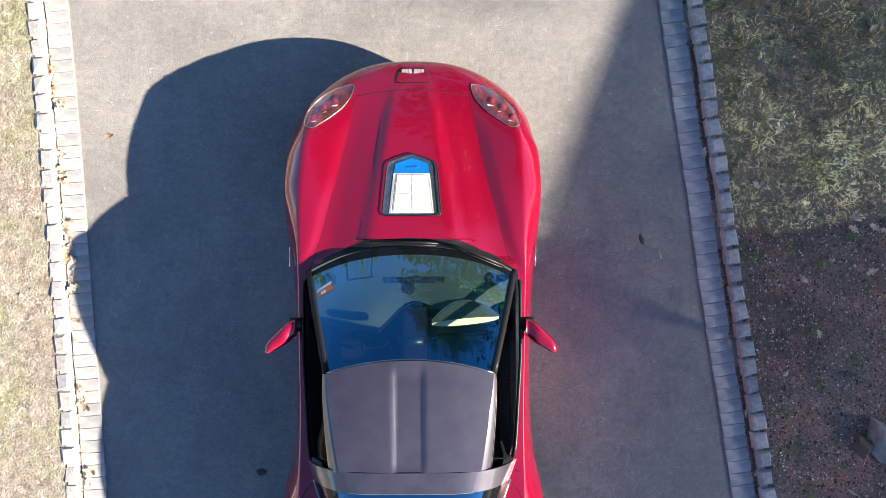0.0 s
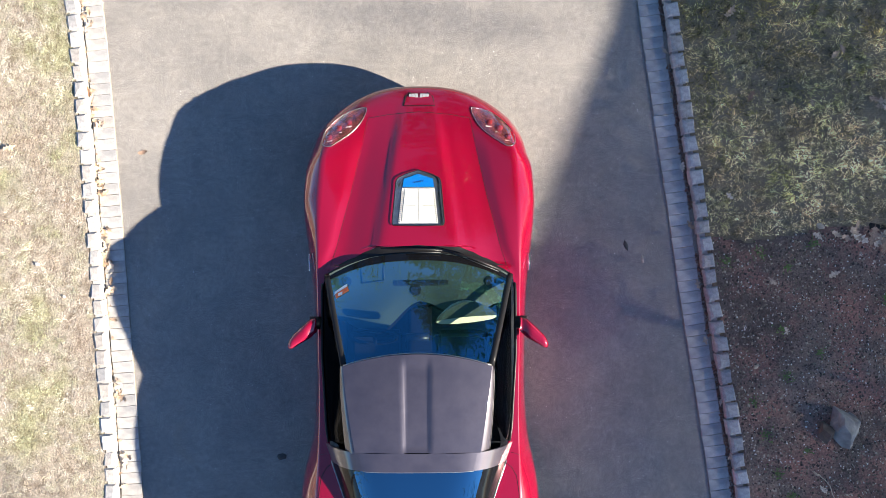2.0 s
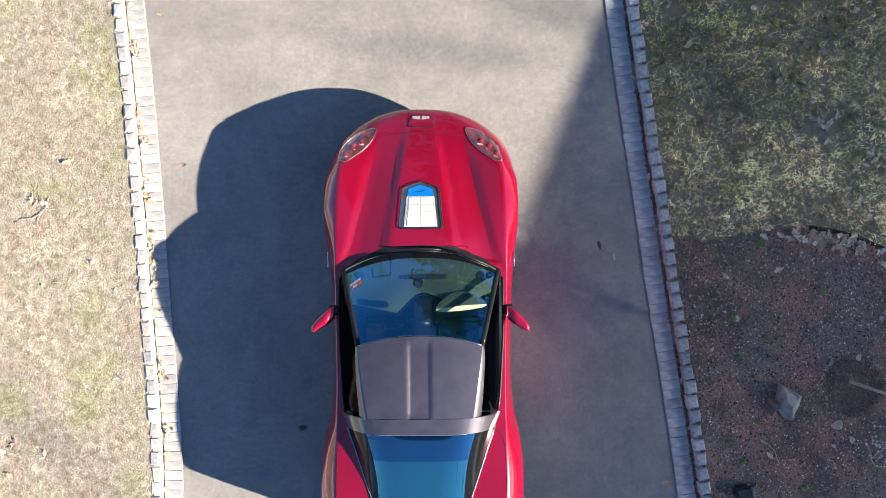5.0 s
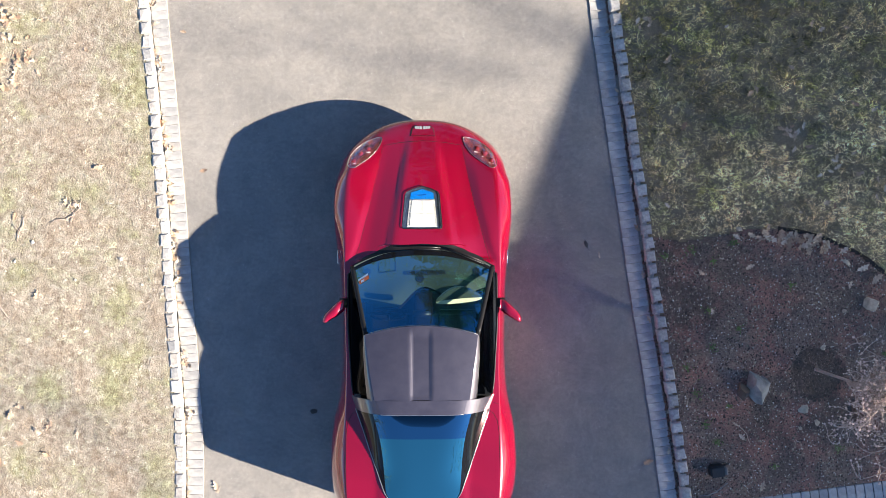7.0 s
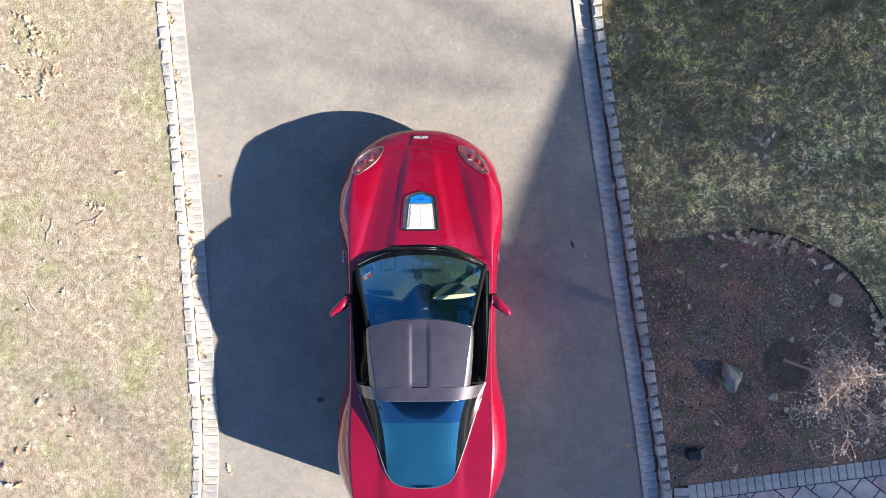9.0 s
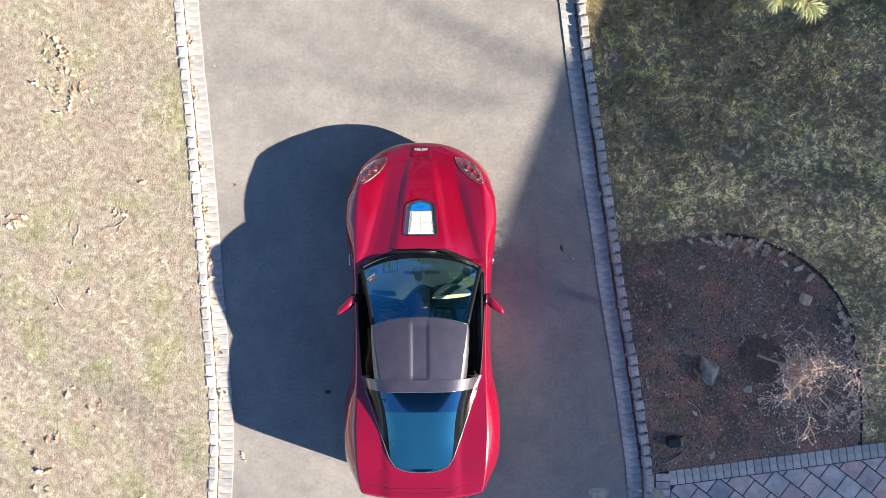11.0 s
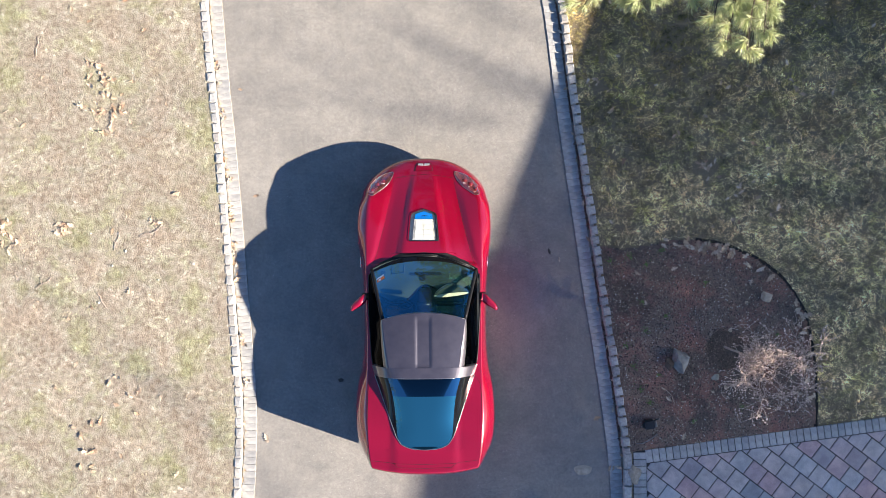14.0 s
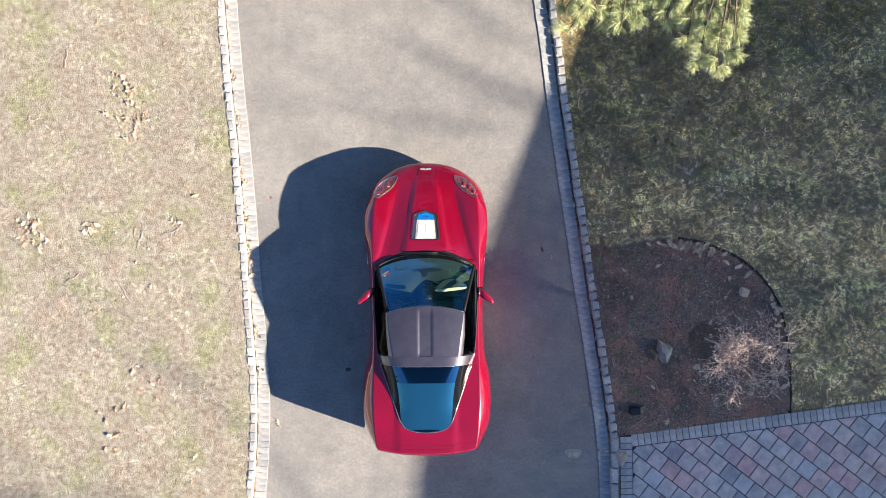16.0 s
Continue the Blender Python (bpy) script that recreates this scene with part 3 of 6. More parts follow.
def build_headlight(car, s):
    corners = [(0.443, 2.024), (0.53, 2.014), (0.62, 1.974), (0.71, 1.905), (0.783, 1.81), (0.803, 1.74), (0.785, 1.694), (0.732, 1.682), (0.682, 1.712), (0.598, 1.772), (0.522, 1.842), (0.464, 1.93)]
    line = [(s * p.x, p.y) for p in fine_outline(corners, 4)]
    lamp = patch_on_body("headlight", line, 0.0035, M_HOUSING, car, "clear headlight with silver projectors")
    patch_on_body("rim", line, 0.0015, M_BLACK, lamp, inset=1.022)
    tube("bezel", [body_point(x, y, 0.006) for x, y in line], 0.0020, M_LAMP, lamp, closed=True)
    for x, y, r in ((0.585, 1.885, 0.042), (0.668, 1.832, 0.046), (0.738, 1.755, 0.040)):
        z = body_point(s * x, y).z
        bm = bmesh.new()
        bmesh.ops.create_uvsphere(bm, u_segments=14, v_segments=8, radius=r, matrix=Matrix.Translation((s * x, y, z - r * 0.70)))
        part("projector", bm, M_PROJECTOR, lamp, "dark red-tinted glass projector", smooth=True)
        # pale bar that stands in for the sun glint at each projector
        bm = bmesh.new()
        bmesh.ops.create_cube(bm, size=1.0, matrix=pose(s * x, y - r * 0.75, z + 0.010, 0, 0, s * -14) @ Matrix.Diagonal((r * 1.3, 0.010, 0.012, 1)))
        part("glint_bar", bm, M_GLINT, lamp)
    patch_on_body("lens", line, 0.014, M_CLEAR, lamp, thick=0.008, dome=0.012).visible_shadow = False


def build_hood_window(car):
    out = [(0.0, 1.480), (0.105, 1.447), (0.165, 1.416), (0.182, 1.385), (0.210, 1.055), (0.203, 1.028), (0.0, 1.023), (-0.203, 1.028), (-0.210, 1.055), (-0.182, 1.385), (-0.165, 1.416), (-0.105, 1.447)]
    out = [Vector(p) for p in out]
    frame_ob = patch_on_body("hood_window", out, 0.002, M_WELL, car, "clear hood window over a pale engine cover", thick=0.004)
    inner = [(0.0, 1.448), (0.118, 1.408), (0.128, 1.338), (-0.128, 1.338), (-0.118, 1.408)]
    patch_on_body("blue_cover", [Vector(p) for p in inner], 0.006, M_BLUE, frame_ob, "blue engine cover cap", thick=0.004)
    cover = [(0.132, 1.333), (0.160, 1.042), (-0.160, 1.042), (-0.132, 1.333)]
    patch_on_body("engine_cover", [Vector(p) for p in cover], 0.006, M_COVER, frame_ob, "pale ribbed engine cover", thick=0.004)
    for row in range(4):
        y0, y1 = 1.322 - row * 0.069, 1.322 - row * 0.069 - 0.056
        for s in (-1, 1):
            w = 0.106 + 0.007 * row
            q = [(s * 0.004, y0), (s * w, y0), (s * w, y1), (s * 0.004, y1)]
            patch_on_body("rib", [Vector(p) for p in q], 0.011, M_COVER, frame_ob, thick=0.006)
    for k in range(16):
        for s in (-1, 1):
            y = 1.30 - k * 0.016
            q = [(s * (0.118 + 0.0018 * k), y), (s * (0.127 + 0.0018 * k), y), (s * (0.127 + 0.0018 * k), y - 0.007), (s * (0.118 + 0.0018 * k), y - 0.007)]
            patch_on_body("bar", [Vector(p) for p in q], 0.0085, M_CHROME, frame_ob)
    # unreadable raised script on the blue cap
    for k in range(4):
        q = [(-0.04 + k * 0.022, 1.372 + 0.003 * k), (-0.026 + k * 0.022, 1.375 + 0.003 * k), (-0.024 + k * 0.022, 1.384 + 0.003 * k), (-0.036 + k * 0.022, 1.382 + 0.003 * k)]
        patch_on_body("script_bar", [Vector(p) for p in q], 0.0108, M_CHROME, frame_ob)
    patch_on_body("pane", out, 0.016, M_CLEAR, frame_ob, thick=0.012, inset=0.985).visible_shadow = False
    loop = [body_point(p.x, p.y, 0.012) for a, b in zip(out, out[1:] + out[:1]) for p in (a, a * 0.5 + b * 0.5)]
    tube("gasket", loop, 0.0045, M_BLACK, frame_ob, closed=True, flat=0.7)


def build_interior(car):
    def dash(u, v):
        s = 2 * u - 1
        x = 0.715 * s
        y = (0.806 - 0.165 * abs(s) ** 2.4) * (1 - v) + (0.36 + 0.06 * math.cos(s * math.pi * 2) - 0.13 * smooth01((0.05 - s) / 0.5)) * v
        z = 0.872 - 0.024 * v + 0.03 * smooth01((v - 0.4) / 0.4) * math.exp(-((abs(x) - 0.36) / 0.17) ** 2) - 0.015 * s * s
        return Vector((x, y, z))
    d = surface("dashboard", dash, 30, 14, M_DASH, car, "dark vinyl dashboard with a cream lower edge", thick=0.02)
    surface("lower_dash", lambda u, v: dash(u, 1.0) + Vector((0, -0.05 * v, -0.30 * v - 0.003)), 30, 3, M_SEAT, d)
    # cream bands and pad of the passenger side
    def arch(u):
        return Vector((0.145 + 0.475 * u, 0.268 + 0.045 * u + 0.125 * math.sin(math.pi * u) ** 0.8, 0.905))
    def band(u):
        return Vector((0.145 + 0.475 * u, 0.262 + 0.045 * u + 0.010 * math.sin(math.pi * u), 0.908))
    surface("pad", lambda u, v: mixv(arch(u), band(u), v) - Vector((0, 0, 0.004)), 18, 4, M_DASH, d, thick=0.02)
    surface("trim", lambda u, v: band(u) - Vector((0, (0.014 + 0.034 * math.sin(math.pi * u) ** 0.6) * v, 0.004 * v)), 18, 2, M_CREAM, d, "cream trim band", thick=0.008)
    surface("trim", lambda u, v: arch(0.62 * u) + Vector((0, (0.004 + 0.020 * math.sin(math.pi * min(1, 0.1 + 0.9 * u))) * (v - 0.3), 0.003)), 16, 2, M_CREAM, d, "cream trim band", thick=0.006)
    bm = bmesh.new()
    bmesh.ops.create_cube(bm, size=1.0, matrix=Matrix.Translation((0.02, 0.565, 0.880)) @ Matrix.Diagonal((0.44, 0.045, 0.012, 1)))
    bmesh.ops.bevel(bm, geom=bm.edges[:], offset=0.005, segments=2, affect="EDGES")
    vent = part("vent", bm, M_PLASTIC, d)
    for k in range(9):
        bm = bmesh.new()
        bmesh.ops.create_cube(bm, size=1.0, matrix=Matrix.Translation((-0.17 + 0.0475 * k, 0.565, 0.887)) @ Matrix.Diagonal((0.004, 0.036, 0.006, 1)))
        part("slat", bm, M_DASH, vent)
    for x, y, r in ((0.575, 0.575, 0.042), (-0.575, 0.575, 0.042), (-0.02, 0.505, 0.045)):
        bm = bmesh.new()
        bmesh.ops.create_cone(bm, cap_ends=True, segments=24, radius1=r, radius2=r * 0.92, depth=0.016, matrix=Matrix.Translation((x, y, 0.876)))
        part("speaker_grille", bm, M_PLASTIC, d, smooth=False)
    for s in (-1, 1):
        edge = [(0.742, 0.872), (0.700, 0.862), (0.682, 0.80), (0.675, 0.28)]
        def door_trim(u, v, s=s):
            k = min(2, int(v * 3))
            (xa, za), (xb, zb) = edge[k], edge[k + 1]
            f = v * 3 - k
            return Vector((s * (xa + (xb - xa) * f), -0.70 + 1.33 * u, za + (zb - za) * f))
        surface("door_trim", door_trim, 8, 9, M_SEAT, car, "black leather inner door trim", thick=0.012)
    tube("display_frame", [(-0.46, 0.70, 0.880), (-0.28, 0.725, 0.884), (-0.275, 0.585, 0.884), (-0.45, 0.565, 0.880)], 0.006, M_PLASTIC, d, closed=True)
    for s in (-1, 1):
        seat = None
        for name, cx, cy, cz, sx, sy, sz, tilt in (("seat", 0.37, -0.12, 0.42, 0.48, 0.52, 0.16, 4), ("backrest", 0.37, -0.46, 0.68, 0.46, 0.15, 0.56, -18), ("headrest", 0.37, -0.58, 0.99, 0.26, 0.10, 0.16, -18)):
            bm = bmesh.new()
            bmesh.ops.create_cube(bm, size=1.0, matrix=pose(s * cx, cy, cz, tilt, 0, 0) @ Matrix.Diagonal((sx, sy, sz, 1)))
            bmesh.ops.bevel(bm, geom=bm.edges[:], offset=0.05, segments=3, affect="EDGES")
            part(name, bm, M_SEAT, car, smooth=True)
    ring = [Vector((-0.37 + 0.185 * math.cos(a), 0.12 + 0.075 * math.sin(a), 0.77 + 0.150 * math.sin(a))) for a in [2 * math.pi * k / 28 for k in range(28)]]
    wheel = tube("steering_wheel", ring, 0.016, M_SEAT, car, closed=True, sides=8)
    for a in (0.2, math.pi - 0.2, -math.pi / 2):
        tube("spoke", [(-0.37, 0.13, 0.76), (-0.37 + 0.18 * math.cos(a), 0.12 + 0.075 * math.sin(a), 0.77 + 0.150 * math.sin(a))], 0.014, M_SEAT, wheel)
    bm = bmesh.new()
    bmesh.ops.create_cube(bm, size=1.0, matrix=Matrix.Translation((0, -0.10, 0.56)) @ Matrix.Diagonal((0.2, 0.95, 0.22, 1)))
    bmesh.ops.bevel(bm, geom=bm.edges[:], offset=0.03, segments=2, affect="EDGES")
    part("centre_console", bm, M_SEAT, car, smooth=True)
    surface("cabin_floor", lambda u, v: Vector(((2 * u - 1) * 0.72, -0.76 + 1.62 * v, 0.27)), 4, 4, M_SEAT, car, "black carpeted cabin floor", thick=0.01)
    surface("cargo_floor", lambda u, v: Vector(((2 * u - 1) * (0.66 - 0.28 * v), -0.74 - 1.05 * v, 0.80 + 0.06 * v)), 4, 4, M_SEAT, car, "black carpeted cargo floor", thick=0.02)
    surface("bulkhead", lambda u, v: Vector(((2 * u - 1) * 0.66, -0.72, 0.35 + 0.48 * v)), 4, 2, M_SEAT, car, thick=0.02)
    tube("rear_mirror", [(-0.09, 0.16, 1.115), (0.09, 0.16, 1.115)], 0.03, M_BLACK, car, sides=10, flat=0.6)


def build_wheel(car, s, ax):
    x = s * (0.80 if ax > 0 else 0.815)
    prof = [(0.215, 0.125), (0.235, 0.135), (0.30, 0.135), (0.322, 0.115), (0.328, 0.06), (0.328, -0.06), (0.322, -0.115), (0.30, -0.135), (0.235, -0.135), (0.215, -0.125)]
    verts, faces, seg = [], [], 40
    for k in range(seg):
        a = 2 * math.pi * k / seg
        for r, w in prof:
            verts.append((x + s * w, ax + r * math.cos(a), 0.328 + r * math.sin(a)))
    n = len(prof)
    for k in range(seg):
        j = (k + 1) % seg
        for i in range(n - 1):
            faces.append((k * n + i, k * n + i + 1, j * n + i + 1, j * n + i))
        faces.append((k * n + n - 1, k * n, j * n, j * n + n - 1))
    wheel = new("wheel")
    wheel.parent = car
    part("tyre", raw_mesh("tyre", verts, faces, M_RUBBER, True), None, wheel)
    bm = bmesh.new()
    bmesh.ops.create_cone(bm, cap_ends=True, segments=20, radius1=0.05, radius2=0.04, depth=0.03, matrix=pose(x + s * 0.10, ax, 0.328, 0, s * 90, 0))
    for k in range(10):
        a = 2 * math.pi * k / 10
        bmesh.ops.create_cube(bm, size=1.0, matrix=pose(x + s * 0.10, ax, 0.328, math.degrees(a), 0, 0) @ Matrix.Translation((0, 0.125, 0)) @ Matrix.Diagonal((0.03, 0.19, 0.028, 1)))
    part("rim", bm, M_LAMP, wheel, "dark alloy spokes")
    bm = bmesh.new()
    bmesh.ops.create_cone(bm, cap_ends=True, segments=32, radius1=0.16, radius2=0.16, depth=0.03, matrix=pose(x + s * 0.02, ax, 0.328, 0, 90, 0))
    part("brake_disc", bm, M_CHROME, wheel, smooth=False)


def build_car():
    car = thing("sports_car", "glossy dark red coupe with carbon-black roof, parked on asphalt", "car", (-0.046, -0.15, 0), -0.28)
    n = HOOD_COLS + FENDER_COLS + SIDE_ROWS
    nose = row_near(1.98)
    door_a, door_b = row_near(0.60), row_near(-0.76)
    tail = row_near(-2.13)
    last = len(SECTIONS) - 1
    panel("front_bumper", (0, nose), (0, n), car)
    hood = panel("hood", (nose, door_a), (0, HOOD_COLS), car)
    for s in (1, -1):
        panel("fender", (nose, door_a), (HOOD_COLS, n), car, (s,))
        panel("door", (door_a, door_b), (0, n), car, (s,))
        panel("quarter_panel", (door_b, tail), (0, n), car, (s,))
    panel("rear_bumper", (tail, last), (0, n), car)
    # black cowl between hood and windscreen
    def cowl(u, v):
        s = 2 * u - 1
        x = 0.765 * s
        y = float(np.interp(abs(x), OPEN_X[:11:-1], OPEN_Y[:11:-1]))
        a = Vector((x, y + 0.035, body_point(x, y + 0.035).z - 0.004))
        return mixv(a, ws_base(s) + Vector((0, -0.01, -0.006)), v) - Vector((0, 0, 0.01 * math.sin(math.pi * v)))
    surface("cowl_panel", cowl, 40, 4, M_BLACK, car, "black plastic cowl below the windscreen")
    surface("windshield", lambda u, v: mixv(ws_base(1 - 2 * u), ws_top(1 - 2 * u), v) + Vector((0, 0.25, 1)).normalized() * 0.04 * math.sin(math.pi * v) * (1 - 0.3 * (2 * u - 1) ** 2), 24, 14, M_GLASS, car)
    surface("frit_band", lambda u, v: ws_base(1.98 * u - 0.99) + (ws_top(1.98 * u - 0.99) - ws_base(1.98 * u - 0.99)) * 0.075 * v + Vector((0, 0.25, 1)).normalized() * (0.003 + 0.04 * math.sin(math.pi * 0.075 * v)), 30, 3, M_GLOSS, car, "black band along the foot of the windscreen")
    surface("roof", roof_point, 60, 24, M_CARBON, car, "dark carbon-fibre roof panel", thick=0.02)
    surface("roof_hoop", lambda u, v: hoop_point(0.195 + 0.61 * u, v), 40, 4, M_CARBON, car, thick=0.012)
    for a in (0.0, 0.805):
        surface("hoop_pillar", lambda u, v, a=a: hoop_point(a + 0.195 * u, v), 12, 4, M_CARBON, car, "carbon pillar beside the hoop", thick=0.012)
    def rim(v):
        """Share of the hatch's width that its black border takes on each side."""
        return 0.008 + 0.135 * (1 - smooth01((v - 0.05) / 0.75) ** 1.3)

    def pane(u, v):
        return hatch_point(rim(v) + (1 - 2 * rim(v)) * u, v)
    surface("rear_window", lambda u, v: pane(u, 0.165 + 0.835 * v), 32, 40, M_TINT, car)
    # the dark reflection across the top of the pane, as darker navy glass
    surface("dark_reflection", lambda u, v: pane(u, 0.165 * v), 28, 8, M_DARK_REFLECTION, car, "top of the rear window, its dark navy reflection put into the glass colour")
    for s in (0, 1):
        surface("glass_border", lambda u, v, s=s: hatch_point(rim(v) * u if s == 0 else 1 - rim(v) * (1 - u), v), 8, 44, M_GLOSS, car, "glossy black border of the rear window")
    for s in (1, -1):
        def side(u, v, s=s):
            low = body_point(s * (float(np.interp(0.63 - 1.31 * u, OPEN_Y, OPEN_X)) + 0.004), 0.63 - 1.31 * u, 0.002)
            high = Vector((s * (0.560 - 0.088 * u ** 1.15), -0.05 - 0.65 * u, 1.165 + 0.022 * math.sin(math.pi * u * 0.6)))
            return mixv(low, high, v) + Vector((s, 0, 0.3)) * 0.010 * math.sin(math.pi * v) + Vector((0, 0.25, 1)).normalized() * 0.030 * math.sin(math.pi * v) * (1 - u) ** 4
        surface("side_window", side, 16, 8, M_DOOR_GLASS if s > 0 else M_SIDE, car)
        tube("windshield_pillar", [mixv(ws_base(s), ws_top(s), k / 10) + Vector((0, 0.25, 1)).normalized() * 0.028 * math.sin(math.pi * k / 10) for k in range(11)], 0.026, M_BLACK, car, flat=0.6)
        def rail(u, v, s=s):
            w = 0.022 + 0.058 * u ** 0.8
            return Vector((s * (roof_edge(u) - 0.004 + w * v), (-0.05) * (1 - u) - 0.71 * u, roof_z(u) - 0.030 - 0.065 * w / 0.08 * v ** 1.5))
        surface("roof_rail", rail, 20, 8, M_CARBON, car, "carbon rail beside the roof panel", thick=0.01)
        tube("rail_seam", [roof_point(1.0 if s > 0 else 0.0, k / 16) + Vector((0, 0, 0.003)) for k in range(17)], 0.0035, M_BLACK, car)
        tube("window_frame", [rail(k / 16, 1.0) for k in range(17)], 0.005, M_PLASTIC, car)
        tube("belt_moulding", [body_point(s * (float(np.interp(0.56 - 1.26 * k / 16, OPEN_Y, OPEN_X)) + 0.006), 0.56 - 1.26 * k / 16, 0.006) for k in range(17)], 0.012, M_BLACK, car)
        build_mirror(car, s)
        build_headlight(car, s)
        tube("side_marker", [(s * 0.905, 0.66, 0.72), (s * 0.905, 0.80, 0.72)], 0.006, M_CHROME, car)
        # panel gaps
        seam([(s * x, y) for x, y in ((0.42, 1.935), (0.433, 1.90), (0.465, 1.74), (0.515, 1.49), (0.555, 1.29), (0.615, 1.05), (0.665, 0.85), (0.72, 0.68), (0.765, 0.60))], car)
        seam([(s * 0.775, 0.535), (s * 0.83, 0.55), (s * 0.89, 0.60)], car)
        seam([(s * 0.735, -0.79), (s * 0.80, -0.81), (s * 0.88, -0.80)], car)
        seam([(s * 0.685, -0.865), (s * 0.735, -0.90), (s * 0.775, -0.97), (s * 0.793, -1.10), (s * 0.800, -1.5), (s * 0.785, -1.85), (s * 0.765, -2.03)], car, 0.0026)
    seam([(-0.42, 1.935), (-0.25, 1.965), (0.0, 1.985), (0.25, 1.965), (0.42, 1.935)], car, 0.0022)
    seam([(-0.765, -2.03), (-0.4, -2.07), (0.0, -2.08), (0.4, -2.07), (0.765, -2.03)], car, 0.0026)
    seam([(-0.43, -2.072), (-0.37, -2.125), (0.0, -2.135), (0.37, -2.125), (0.43, -2.072)], car, 0.0026)
    # hatch glass edge, roof seams
    tube("glass_seal", [hatch_point(0.0, 0.97 * k / 30) + Vector((0, 0, 0.004)) for k in range(31)] + [hatch_point(1.0, 0.97 - 0.97 * k / 30) + Vector((0, 0, 0.004)) for k in range(31)], 0.005, M_LAMP, car)
    tube("roof_seam", [roof_point(k / 24, 0.0) + Vector((0, 0.004, -0.001)) for k in range(25)], 0.007, M_LAMP, car)
    tube("roof_seam", [hoop_point(0.19 + 0.62 * k / 24, 0.0) + Vector((0, 0, 0.001)) for k in range(25)], 0.004, M_BLACK, car)
    tube("roof_seam", [hoop_point(0.19 + 0.62 * k / 24, 1.0) + Vector((0, -0.004, 0.0)) for k in range(25)], 0.006, M_LAMP, car)
    # wipers
    tube("wiper", [(-0.30, 0.845, 0.893), (0.0, 0.835, 0.905), (0.20, 0.825, 0.908)], 0.008, M_BLACK, car)
    tube("wiper", [(0.14, 0.84, 0.905), (0.40, 0.775, 0.915), (0.66, 0.665, 0.915)], 0.009, M_BLACK, car)
    tube("wiper_blade", [(-0.10, 0.812, 0.915), (0.18, 0.808, 0.918)], 0.004, M_PLASTIC, car)
    tube("wiper_blade", [(0.28, 0.80, 0.922), (0.64, 0.655, 0.925)], 0.004, M_PLASTIC, car)
    build_hood_window(car)
    # nose emblem in its recess
    q = [(-0.125, 2.045), (0.135, 2.045), (0.11, 2.13), (0.06, 2.165), (-0.06, 2.165), (-0.10, 2.13)]
    recess = patch_on_body("emblem_panel", [Vector(p) for p in q], 0.004, M_PAINT, car, "red emblem panel with a silver badge", thick=0.004)
    for s in (-1, 1):
        for k in range(3):
            q = [(s * (0.006 + 0.026 * k), 2.118 + 0.004 * k), (s * (0.029 + 0.026 * k), 2.118 + 0.003 * k), (s * (0.033 + 0.026 * k), 2.154 - 0.002 * k), (s * (0.010 + 0.026 * k), 2.152)]
            patch_on_body("badge", [Vector(p) for p in q], 0.010, M_BADGE, recess, thick=0.004)
    seam([(-0.125, 2.04), (0.135, 2.04)], car, 0.004, M_SEAM, "panel_gap")
    for s in (-1, 1):
        seam([(s * 0.130, 2.04), (s * 0.115, 2.125), (s * 0.07, 2.165)], car, 0.006, M_SEAM, "panel_gap")
    # inspection sticker inside the windscreen
    def on_glass(x, v):
        u = x / (0.735 * (1 - v) + 0.56 * v)
        return mixv(ws_base(u), ws_top(u), v) + Vector((0, 0.25, 1)).normalized() * (0.04 * math.sin(math.pi * v) * (1 - 0.3 * u * u) + 0.003)
    surface("sticker", lambda u, v: on_glass(-0.655 + 0.10 * u + 0.012 * v, 0.245 + 0.05 * v + 0.03 * (0.5 - u)), 3, 2, M_ORANGE, car, "orange and white inspection sticker")
    surface("sticker", lambda u, v: on_glass(-0.63 + 0.035 * u, 0.262 + 0.03 * v) + Vector((0, 0, 0.002)), 2, 2, M_WHITE, car, "white sticker")
    surface("sticker", lambda u, v: on_glass(-0.66 + 0.10 * u, 0.215 + 0.028 * v + 0.03 * (0.5 - u)), 3, 2, M_WHITE, car, "white sticker")
    # tail lamps, exhausts, plate recess
    for s in (-1, 1):
        for x in (0.42, 0.62):
            bm = bmesh.new()
            bmesh.ops.create_cone(bm, cap_ends=True, segments=24, radius1=0.075, radius2=0.07, depth=0.03, matrix=pose(s * x, -2.222 + 0.1 * (x / 0.82) ** 2.5, 0.76, 90, 0, 0))
            part("tail_lamp", bm, M_TAIL, car, "round red tail lamp")
    for x in (-0.12, -0.04, 0.04, 0.12):
        tube("exhaust_pipe", [(x, -2.0, 0.27), (x, -2.20, 0.27)], 0.038, M_CHROME, car, sides=14)
    for ax in AXLES:
        for s in (1, -1):
            build_wheel(car, s, ax)
            def well(u, v, s=s, ax=ax):
                a = math.pi * (1.15 * u - 0.075)
                return Vector((s * (0.60 + 0.28 * v), ax + 0.362 * math.cos(a), 0.335 + 0.362 * math.sin(a)))
            surface("wheel_well", well, 16, 2, M_BLACK, car)
    build_interior(car)
    bm = bmesh.new()
    bmesh.ops.create_cube(bm, size=1.0, matrix=Matrix.Translation((0, 0.0, 0.25)) @ Matrix.Diagonal((1.2, 4.0, 0.14, 1)))
    part("floor_pan", bm, M_BLACK, car)
    bm = bmesh.new()
    bmesh.ops.create_cube(bm, size=1.0, matrix=Matrix.Translation((0, 1.12, 0.44)) @ Matrix.Diagonal((1.1, 0.76, 0.30, 1)))
    part("engine_block", bm, M_BLACK, car)
    # bulkhead ahead of the cabin
    bm = bmesh.new()
